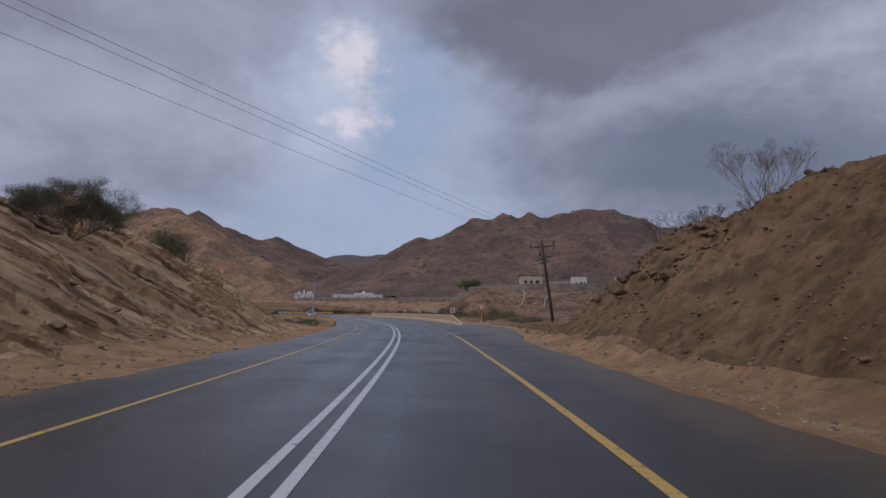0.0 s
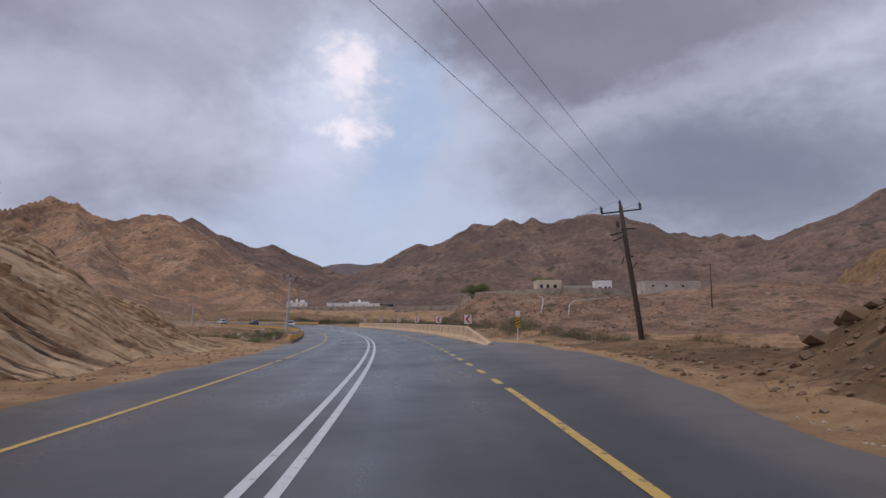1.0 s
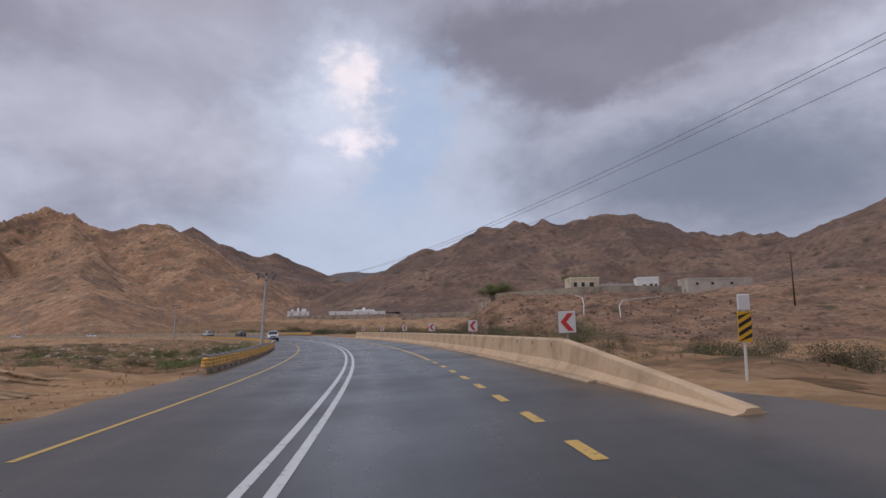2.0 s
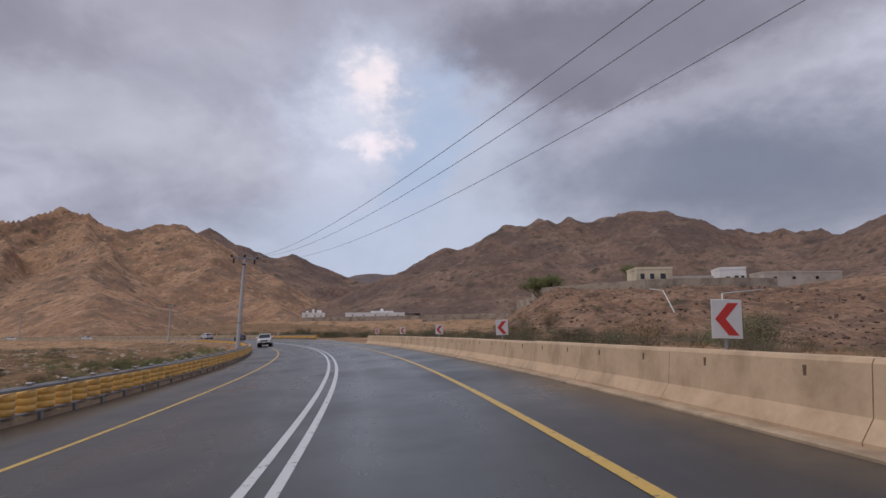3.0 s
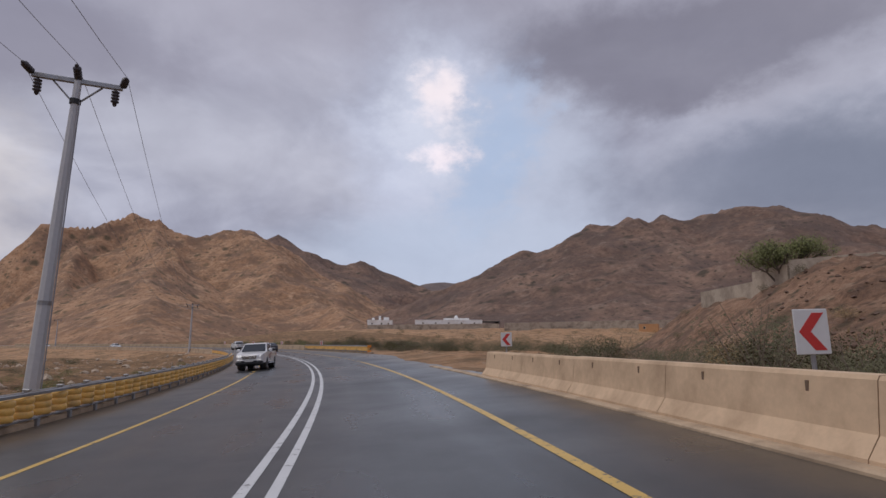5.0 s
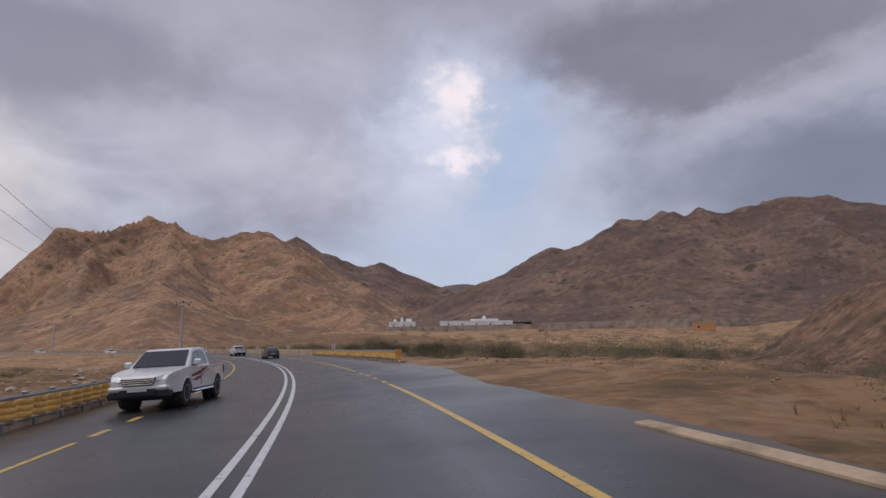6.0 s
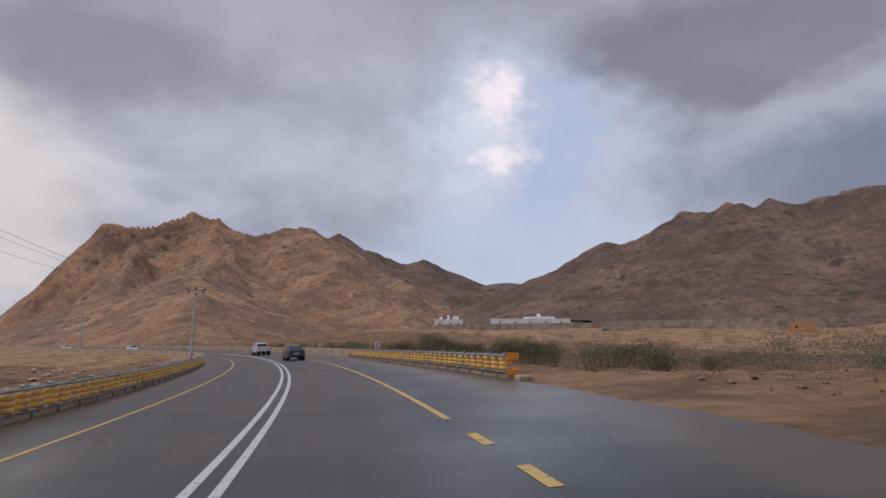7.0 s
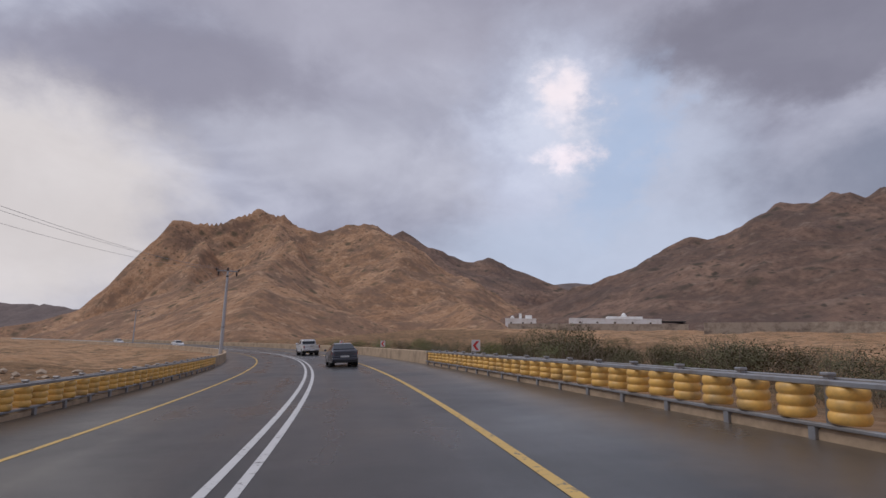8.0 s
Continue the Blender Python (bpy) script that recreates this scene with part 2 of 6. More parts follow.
SOIL = rocky("roadside_soil", [(0.36, (0.235, 0.132, 0.07)), (0.48, (0.425, 0.248, 0.134)), (0.63, (0.55, 0.345, 0.205))],
             (0.19, 0.125, 0.072), (0.11, 0.088, 0.05), 0.4, near=5.0, pale=(0.46, 0.34, 0.23))


def asphalt():
    """Wet asphalt: aggregate, worn and polished wheel tracks along the lanes, damp patches, dusty edges."""
    m, n, l, b = material("wet_asphalt")
    uv = n.new("ShaderNodeUVMap")
    uv.uv_map = "lane"
    sep = n.new("ShaderNodeSeparateXYZ")
    l.new(uv.outputs[0], sep.inputs[0])

    def math_of(op, x, y=0.0, z=0.0):
        k = n.new("ShaderNodeMath")
        k.operation = op
        for i, v in enumerate((x, y, z)):
            if isinstance(v, (int, float)):
                k.inputs[i].default_value = v
            else:
                l.new(v, k.inputs[i])
        return k.outputs[0]

    def lengthwise(scale, squash, detail=6):
        mp = n.new("ShaderNodeMapping")
        mp.inputs["Scale"].default_value = squash
        l.new(uv.outputs[0], mp.inputs[0])
        t = n.new("ShaderNodeTexNoise")
        t.inputs["Scale"].default_value, t.inputs["Detail"].default_value, t.inputs["Roughness"].default_value = scale, detail, 0.65
        l.new(mp.outputs[0], t.inputs["Vector"])
        return t.outputs[0]
    streak = lengthwise(1.0, (1.6, 0.05, 1))
    # wheel tracks 0.85 m either side of the middle of each lane
    lane = math_of("ABSOLUTE", math_of("SUBTRACT", math_of("ABSOLUTE", sep.outputs[0]), 1.8))
    track = math_of("SUBTRACT", 1.0, math_of("SMOOTH_MIN", math_of("ABSOLUTE", math_of("SUBTRACT", lane, 0.85)), 0.55, 0.25))
    track = math_of("MULTIPLY", math_of("SUBTRACT", track, 0.45), math_of("ADD", streak, 0.6))
    c = mix(n, l, tex(n, l, 0.35, 6), (0.022, 0.022, 0.022), (0.035, 0.035, 0.035))
    c = mix(n, l, ramp_of(n, l, streak, [(0.42, (0, 0, 0)), (0.62, (0.6, 0.6, 0.6))]), c, (0.047, 0.046, 0.045))
    c = mix(n, l, track, c, (0.020, 0.020, 0.020))
    c = mix(n, l, ramp_of(n, l, tex(n, l, 60, 3), [(0.52, (0, 0, 0)), (0.72, (0.5, 0.5, 0.5))]), c, (0.08, 0.077, 0.073))
    patch = ramp_of(n, l, lengthwise(1.0, (0.35, 0.09, 1), 9), [(0.53, (0, 0, 0)), (0.62, (0.5, 0.5, 0.5))])
    c = mix(n, l, patch, c, (0.023, 0.023, 0.023))
    # sand washed over the margins
    edge = math_of("ADD", math_of("ABSOLUTE", sep.outputs[0]), math_of("MULTIPLY", tex(n, l, 0.6, 8, 0.7), 2.6))
    c = mix(n, l, ramp_of(n, l, math_of("MULTIPLY", edge, 0.1), [(0.60, (0, 0, 0)), (0.72, (0.5, 0.5, 0.5))]), c, (0.17, 0.125, 0.085))
    l.new(c, b.inputs["Base Color"])
    r = math_of("MULTIPLY_ADD", tex(n, l, 0.22, 5), 0.50, 0.10)
    r = math_of("SUBTRACT", r, math_of("MULTIPLY", track, 0.12))
    l.new(r, b.inputs["Roughness"])
    b.inputs["Specular IOR Level"].default_value = 0.55
    bump(n, l, b, tex(n, l, 45, 5, 0.7), 0.5, 0.006)
    return m


ASPHALT = asphalt()


def road_paint(name, color, hole):
    m, n, l, b = material(name, 0.45)
    worn = ramp_of(n, l, tex(n, l, 7, 8, 0.75), [(hole, (1, 1, 1)), (hole + 0.07, (0, 0, 0))])
    c = mix(n, l, tex(n, l, 2.0, 6), tuple(v * 0.82 for v in color), color)
    l.new(mix(n, l, worn, c, (0.10, 0.09, 0.08)), b.inputs["Base Color"])
    bump(n, l, b, tex(n, l, 40, 4), 0.3, 0.004)
    return m


WHITE_PAINT = road_paint("white_road_paint", (0.66, 0.66, 0.66), 0.36)
YELLOW_PAINT = road_paint("yellow_road_paint", (0.66, 0.42, 0.09), 0.38)
CONCRETE = plain("beige_concrete", (0.63, 0.45, 0.295), 0.85, grain=9, vary=0.2, dirt=(0.42, 0.29, 0.185))
CURB = plain("dusty_concrete", (0.50, 0.37, 0.25), 0.9, grain=8, vary=0.3, dirt=(0.26, 0.19, 0.13))
GALV = plain("galvanised_steel", (0.36, 0.37, 0.39), 0.45, 0.7, grain=12, vary=0.2, dirt=(0.24, 0.21, 0.18))
POLE_GREY = plain("grey_pole_steel", (0.52, 0.52, 0.53), 0.5, 0.2, grain=10, vary=0.15)
ROLLER = plain("yellow_roller_plastic", (0.88, 0.51, 0.13), 0.4, grain=14, vary=0.25, dirt=(0.42, 0.28, 0.12))
ORANGE = plain("orange_reflector", (0.80, 0.28, 0.03), 0.4, grain=14)
POLE_WOOD = plain("tarred_wood", (0.075, 0.052, 0.04), 0.85, grain=16, vary=0.4)
BLACK_IRON = plain("black_iron", (0.03, 0.03, 0.032), 0.6, 0.3, grain=20)
CERAMIC = plain("dark_ceramic", (0.05, 0.04, 0.045), 0.3, grain=20)
WIRE = plain("dark_cable", (0.24, 0.24, 0.26), 0.6, grain=30)
SIGN_WHITE = plain("sign_white", (0.72, 0.72, 0.72), 0.4, grain=9, vary=0.08)
SIGN_RED = plain("sign_red", (0.60, 0.045, 0.04), 0.4, grain=9, vary=0.12)
SIGN_YELLOW = plain("sign_yellow", (0.72, 0.42, 0.03), 0.4, grain=9, vary=0.1)
SIGN_BLACK = plain("sign_black", (0.02, 0.02, 0.02), 0.5, grain=9)
PLASTER = plain("cream_plaster", (0.72, 0.63, 0.46), 0.9, grain=3, vary=0.15, dirt=(0.45, 0.37, 0.27))
PLASTER_WHITE = plain("white_plaster", (0.86, 0.85, 0.83), 0.9, grain=3, vary=0.08, dirt=(0.66, 0.62, 0.57))
PLASTER_DULL = plain("dusty_plaster", (0.54, 0.49, 0.43), 0.9, grain=3, vary=0.15, dirt=(0.38, 0.33, 0.28))
WALL_STONE = plain("grey_block_wall", (0.46, 0.385, 0.305), 0.95, grain=4, vary=0.3, dirt=(0.2, 0.16, 0.125))
WINDOW_DARK = plain("dark_window_glass", (0.03, 0.035, 0.045), 0.15, grain=5)
PIPE = plain("white_pipe", (0.68, 0.66, 0.62), 0.5, grain=6)
VERGE = rocky("orange_verge_soil", [(0.36, (0.29, 0.165, 0.085)), (0.48, (0.50, 0.30, 0.155)), (0.63, (0.62, 0.41, 0.24))],
              (0.33, 0.20, 0.11), near=7.0, pale=(0.52, 0.37, 0.23))
STONE = plain("loose_stone", (0.32, 0.215, 0.135), 0.95, grain=3, vary=0.5, dirt=(0.14, 0.105, 0.08))
STONE_RED = plain("reddish_stone", (0.17, 0.105, 0.075), 0.95, grain=3, vary=0.5, dirt=(0.09, 0.06, 0.048))
STONE_DULL = plain("brown_stone", (0.22, 0.135, 0.08), 0.95, grain=3, vary=0.5, dirt=(0.12, 0.078, 0.05))
STONE_PALE = plain("pale_gravel", (0.46, 0.36, 0.27), 0.95, grain=3, vary=0.4)
BARK = plain("dry_bark", (0.15, 0.12, 0.10), 0.9, grain=14, vary=0.4)
LEAF_DRY = plain("dusty_leaves", (0.12, 0.112, 0.055), 0.8, grain=6, vary=0.5)
LEAF_GREEN = plain("green_leaves", (0.14, 0.17, 0.05), 0.75, grain=6, vary=0.5)
LEAF_OLIVE = plain("olive_leaves", (0.17, 0.18, 0.06), 0.8, grain=5, vary=0.5)
TWIG = plain("grey_twigs", (0.24, 0.19, 0.14), 0.9, grain=10, vary=0.4)
GRASS_DRY = plain("dry_scrub", (0.36, 0.25, 0.12), 0.9, grain=5, vary=0.5)

# ---- geometry helpers ----
def mesh_of(name, verts, faces, mat=None, smooth=False):
    me = bpy.data.meshes.new(name)
    me.from_pydata([tuple(v) for v in verts], [], faces)
    if mat:
        me.materials.append(mat)
    if smooth:
        me.shade_smooth()
    me.update()
    return me


def part(name, me, parent=None, label="", m=None):
    ob = new(name, me)
    if parent is not None:
        ob.parent = parent
    if m is not None:
        ob.matrix_basis = m
    return tagged(ob, label)


def thing(name, label, category, group="", m=None, kind="", me=None):
    ob = new(name, me)
    if m is not None:
        ob.matrix_basis = m
    return tagged(ob, label, category, group, kind)


class Shape:
    """Collects faces for one mesh."""

    def __init__(self):
        self.v, self.f = [], []

    def add(self, verts, faces):
        o = len(self.v)
        self.v += [tuple(p) for p in verts]
        self.f += [tuple(i + o for i in f) for f in faces]
        return self

    def box(self, x0, x1, y0, y1, z0, z1, c=0.0, m=None):
        """A box with its edges cut by c."""
        bm = bmesh.new()
        bmesh.ops.create_cube(bm, size=1.0)
        for v in bm.verts:
            v.co = Vector(((x0 + x1) / 2 + v.co.x * (x1 - x0), (y0 + y1) / 2 + v.co.y * (y1 - y0), (z0 + z1) / 2 + v.co.z * (z1 - z0)))
        if c:
            bmesh.ops.bevel(bm, geom=bm.edges[:], offset=c, segments=1, affect="EDGES")
        bm.verts.index_update()
        self.add([(m @ v.co if m else v.co) for v in bm.verts], [[v.index for v in f.verts] for f in bm.faces])
        bm.free()
        return self

    def tube(self, pts, radii, n=8, cap=True):
        """A round bar along points, with a radius at each."""
        pts = [Vector(p) for p in pts]
        rings = []
        for i, p in enumerate(pts):
            d = (pts[min(i + 1, len(pts) - 1)] - pts[max(i - 1, 0)]).normalized()
            a = d.orthogonal().normalized() if abs(d.z) > 0.95 else d.cross(Vector((0, 0, 1))).normalized()
            b = d.cross(a)
            r = radii[i] if isinstance(radii, (list, tuple)) else radii
            rings.append([p + (a * math.cos(6.2832 * k / n) + b * math.sin(6.2832 * k / n)) * r for k in range(n)])
        faces = [(i * n + k, i * n + (k + 1) % n, (i + 1) * n + (k + 1) % n, (i + 1) * n + k) for i in range(len(pts) - 1) for k in range(n)]
        if cap:
            faces += [tuple(range(n))[::-1], tuple((len(pts) - 1) * n + k for k in range(n))]
        return self.add([q for r in rings for q in r], faces)

    def lathe(self, profile, n=12, m=None):
        """A turned form: (radius, height) pairs round z."""
        vs = [Vector((r * math.cos(6.2832 * k / n), r * math.sin(6.2832 * k / n), z)) for r, z in profile for k in range(n)]
        fs = [(i * n + k, i * n + (k + 1) % n, (i + 1) * n + (k + 1) % n, (i + 1) * n + k) for i in range(len(profile) - 1) for k in range(n)]
        fs += [tuple(range(n))[::-1], tuple((len(profile) - 1) * n + k for k in range(n))]
        return self.add([(m @ v if m else v) for v in vs], fs)

    def mesh(self, name, mat, smooth=False):
        return mesh_of(name, self.v, self.f, mat, smooth)


# ---- smooth noise on arrays ----
def hashed(ix, iy, iz, seed):
    h = (ix.astype(np.int64) * 374761393 + iy.astype(np.int64) * 668265263 + iz.astype(np.int64) * 2147483647 + seed * 974634777) & 0xFFFFFFFF
    h = ((h ^ (h >> 13)) * 1274126177) & 0xFFFFFFFF
    return ((h ^ (h >> 16)) & 0xFFFFFF) / 16777215.0


def vnoise(x, y, seed=0):
    ix, iy = np.floor(x), np.floor(y)
    fx, fy = x - ix, y - iy
    fx, fy = fx * fx * fx * (fx * (fx * 6 - 15) + 10), fy * fy * fy * (fy * (fy * 6 - 15) + 10)
    z = np.zeros_like(ix)
    a, b = hashed(ix, iy, z, seed), hashed(ix + 1, iy, z, seed)
    c, d = hashed(ix, iy + 1, z, seed), hashed(ix + 1, iy + 1, z, seed)
    return (a + (b - a) * fx) * (1 - fy) + (c + (d - c) * fx) * fy - 0.5


def fbm(x, y, octaves=5, seed=0, gain=0.5, ridged=False):
    out, amp, f = np.zeros_like(x), 1.0, 1.0
    for o in range(octaves):
        n = vnoise(x * f + 17.3 * o, y * f - 9.1 * o, seed + o)
        out += amp * ((0.25 - np.abs(n)) * 2 if ridged else n)
        amp, f = amp * gain, f * 2.03
    return out


def step(a, b, x):
    t = np.clip((x - a) / (b - a), 0, 1)
    return t * t * (3 - 2 * t)


# ---- the road's line: the double white line, by distance along it ----
BENDS = [(-80, -4.5), (-20, -1.2), (0, 0.7), (20, 2.6), (40, 4.7), (60, 7.2), (80, 10.8), (100, 14.5), (120, 18.4), (140, 22.4),
         (160, 26.1), (180, 29.8), (200, 33.2), (220, 37.0), (240, 42.0), (260, 48.0), (280, 53.5), (300, 57.5), (330, 61.5), (400, 66.0), (700, 68.0)]
DS = 0.5
RS = np.arange(-80, 640, DS)
RH = np.radians(np.interp(RS, [b[0] for b in BENDS], [b[1] for b in BENDS]))
RX, RY = -np.cumsum(np.sin(RH)) * DS, np.cumsum(np.cos(RH)) * DS
K0 = int(80 / DS)
RX, RY = RX - RX[K0] - 1.459 - 0.05, RY - RY[K0] + 1.0


PIVOT = 1.2


def bend_tilt(s, d):
    """How much the road tilts into the bend, metres up for each metre to the right; a little more on its outer side."""
    return np.where(d < PIVOT, 0.05 * step(28, 82, s), 0.066 * step(20, 48, s))


def lay(s, d):
    """An offset measured as on a level road, moved to where it lies on the tilted one."""
    u = d - PIVOT
    return PIVOT + u / (1 + bend_tilt(s, d) * u / 1.5)


def on_road(s, d, z=0.0):
    """The place s metres along the road and d metres to the right of its middle, z above its tilted surface."""
    h, x, y = np.interp(s, RS, RH), np.interp(s, RS, RX), np.interp(s, RS, RY)
    return Vector((x + math.cos(h) * d, y + math.sin(h) * d, z + float(bend_tilt(s, d)) * (d - PIVOT)))


def road_pose(s, d, z=0.0, turn=0.0, lean=0.0):
    p = on_road(s, d, z)
    return pose(p.x, p.y, p.z, 0, lean, math.degrees(np.interp(s, RS, RH)) + turn)


def road_coords(x, y):
    """For arrays of places: distance along the road and to its right."""
    s, d = np.zeros_like(x), np.zeros_like(x)
    sub = np.arange(0, len(RS), 4)
    for i in range(0, len(x), 20000):
        px, py = x[i:i + 20000, None], y[i:i + 20000, None]
        k = sub[np.argmin((px - RX[sub]) ** 2 + (py - RY[sub]) ** 2, axis=1)]
        vx, vy = px[:, 0] - RX[k], py[:, 0] - RY[k]
        d[i:i + 20000] = vx * np.cos(RH[k]) + vy * np.sin(RH[k])
        s[i:i + 20000] = RS[k] - vx * np.sin(RH[k]) + vy * np.cos(RH[k])
    return s, d


def left_edge(s):
    return lay(s, np.interp(s, [-80, 20, 45, 70, 160, 190, 640], [-5.7, -5.7, -5.2, -5.15, -5.1, -4.8, -5.0]))


def right_edge(s):
    return lay(s, np.interp(s, [-80, 12, 28, 33, 38, 43, 50, 55, 58, 62, 136, 142, 150, 158, 174, 188, 205, 640],
                            [6.35, 6.35, 6.7, 8.0, 9.6, 10.4, 10.0, 8.9, 8.2, 7.8, 7.6, 7.6, 7.6, 9.4, 9.8, 9.2, 8.6, 8.4]))


def ground_height(x, y):
    shape = x.shape
    x, y = x.ravel().astype(float), y.ravel().astype(float)
    s, d = road_coords(x, y)
    beyond = np.maximum(left_edge(s) - d, d - right_edge(s))
    rough = fbm(x * 0.9, y * 0.9, 4, 3) * 0.16 + fbm(x * 0.13, y * 0.13, 4, 5) * 0.7
    z = -0.06 + step(0.3, 5.0, beyond) * (0.1 + rough)
    z += bend_tilt(s, d) * (np.clip(d, left_edge(s) - 1, right_edge(s) + 1) - PIVOT) * (1 - step(4, 24, beyond))
    # the side track dips beside the junction
    z -= 0.75 * step(11.6, 15, d) * (1 - step(30, 60, d)) * step(40, 47, s) * (1 - step(74, 92, s))
    # dry river bed to the left past the rock cutting
    wadi = step(72, 92, s) * step(-7.2, -19, d) * (1 - step(330, 420, s))
    z -= wadi * (1.9 + 0.5 * fbm(x * 0.05, y * 0.05, 3, 8))
    # rock cutting to the left
    into = -d - 9.4 + 1.3 * fbm(x * 0.11, y * 0.11, 3, 11)
    prof = np.interp(into, [0, 1.0, 5.6, 8, 12, 18, 30, 60], [0, 0.5, 4.9, 6.4, 7.5, 8.2, 8.8, 12])
    fade = (1 - step(43, 75, s)) * step(-36, -6, s)
    prof = prof * 0.94
    z += fade * (prof + np.clip(into, 0, 2.5) / 2.5 * (0.5 * fbm(s * 0.5, into * 0.35, 5, 15, 0.6) - 0.25))
    # earth bank to the right, its end rounded beside the track
    into = d - np.maximum(7.7, right_edge(s) + 0.5 * (s < 60)) + 0.9 * fbm(x * 0.14, y * 0.14, 3, 21)
    prof = np.interp(into, [0, 1.0, 6.0, 8.0, 20, 45], [0, 0.5, 4.7, 5.4, 7.4, 10])
    prof = prof * (1.20 - 0.14 * step(16, 33, s))
    end = 23.5 + (d - 8) * 0.75 + 3 * fbm(d * 0.2, s * 0.2, 3, 24)
    fade = 1 - step(0, 10, s - end)
    lumps = 0.55 * fbm(x * 0.35, y * 0.35, 3, 23, 0.6) + 0.30 * fbm(x * 0.6, y * 0.6, 5, 27, 0.62, True) + 0.3 * fbm(x * 1.3, y * 1.3, 4, 28, 0.6) - 0.15
    ledge = prof / 0.8 - np.floor(prof / 0.8)
    prof = prof + 0.55 * (step(0.55, 1.0, ledge) - ledge) * step(-0.05, 0.2, fbm(x * 0.12, y * 0.12, 3, 29)) * step(1.5, 3, into)
    z += fade * (prof + (np.clip(into, 0, 5) / 5) ** 1.4 * lumps)
    # terraced hill that carries the walled yard
    hill = step(112, 160, y) * (1 - step(0, 26, y - 188 - 28 * step(28, 45, x))) * step(-5, 9, x) * step(8.5, 22, d)
    z += hill * (7.45 + 0.9 * fbm(x * 0.12, y * 0.12, 4, 31) + 0.7 * fbm(x * 0.45, y * 0.45, 5, 33, 0.6))
    z += step(40, 75, x) * step(70, 150, y) * 3.0
    # the valley floor climbs to the farm buildings below the mountains
    z += step(250, 400, y) * step(-190, -110, x) * step(9, 40, d) * (8.2 + 1.4 * fbm(x * 0.03, y * 0.03, 4, 37))
    return z.reshape(shape)


def sheet(name, xs, ys, height, mat, drop=None):
    gx, gy = np.meshgrid(xs, ys)
    z = height(gx, gy)
    nx, ny = len(xs), len(ys)
    v = np.stack([gx.ravel(), gy.ravel(), z.ravel()], 1)
    i = (np.arange(ny - 1)[:, None] * nx + np.arange(nx - 1)[None]).ravel()
    f = np.stack([i, i + 1, i + nx + 1, i + nx], 1)
    if drop is not None:
        keep = drop(v)[f].any(1)
        f = f[keep]
    me = bpy.data.meshes.new(name)
    me.from_pydata(v.tolist(), [], f.tolist())
    me.materials.append(mat)
    me.shade_smooth()
    return me


# ---- ground, road, markings ----
near_x = np.concatenate([np.arange(-230, -60, 2.5), np.arange(-60, -30, 0.8), np.arange(-30, 24, 0.33), np.arange(24, 45, 0.8), np.arange(45, 121, 2.5)])
near_y = np.concatenate([np.arange(-60, -6, 2.5), np.arange(-6, 70, 0.33), np.arange(70, 110, 0.7), np.arange(110, 240, 1.0), np.arange(240, 460, 4.0)])
GROUND_MESH = sheet("ground", near_x, near_y, ground_height, SOIL)
ground = thing("ground", "stony brown roadside soil with rock cutting and earth bank", "ground", kind="structure", me=GROUND_MESH)
GROUND_MESH.materials.append(BANK)
gv = np.zeros(len(GROUND_MESH.vertices) * 3)
GROUND_MESH.vertices.foreach_get("co", gv)
gv = gv.reshape(-1, 3)
gs, gd = road_coords(gv[:, 0], gv[:, 1])
GROUND_MESH.materials.append(EARTH)
rock = (gs < 74) & (gd < -10.2) & (gv[:, 2] > 0.45)
bank = (gs < 55) & (gd > 8.2) & (gv[:, 2] > 0.35) | (gv[:, 1] > 105) & (gv[:, 1] < 170) & (gd > 10) & (gv[:, 0] > -8) & (gv[:, 0] < 60)
GROUND_MESH.materials.append(VERGE)
GROUND_MESH.materials.append(HILL)
hill_side = (gv[:, 1] > 100) & (gv[:, 1] < 235) & (gd > 9.5) & (gv[:, 0] > -12) & (gv[:, 0] < 110)
verge = (gs < 72) & (gd > -11) & (gv[:, 2] < 0.45) & (gd < 9.2)
bank |= (gs > 176) & (gd > 11.5) & (gd < 90) | (gv[:, 1] > 150) & (gv[:, 1] < 225) & (gv[:, 0] > 10)
bank |= (gs > 74) & (gs < 260) & (gd < -8.5) & (gd > -70)
slots = [4 if all(hill_side[i] for i in p.vertices) else 3 if all(verge[i] for i in p.vertices) else 1 if all(rock[i] for i in p.vertices) else 2 if all(bank[i] for i in p.vertices) else 0 for p in GROUND_MESH.polygons]
GROUND_MESH.polygons.foreach_set("material_index", slots)


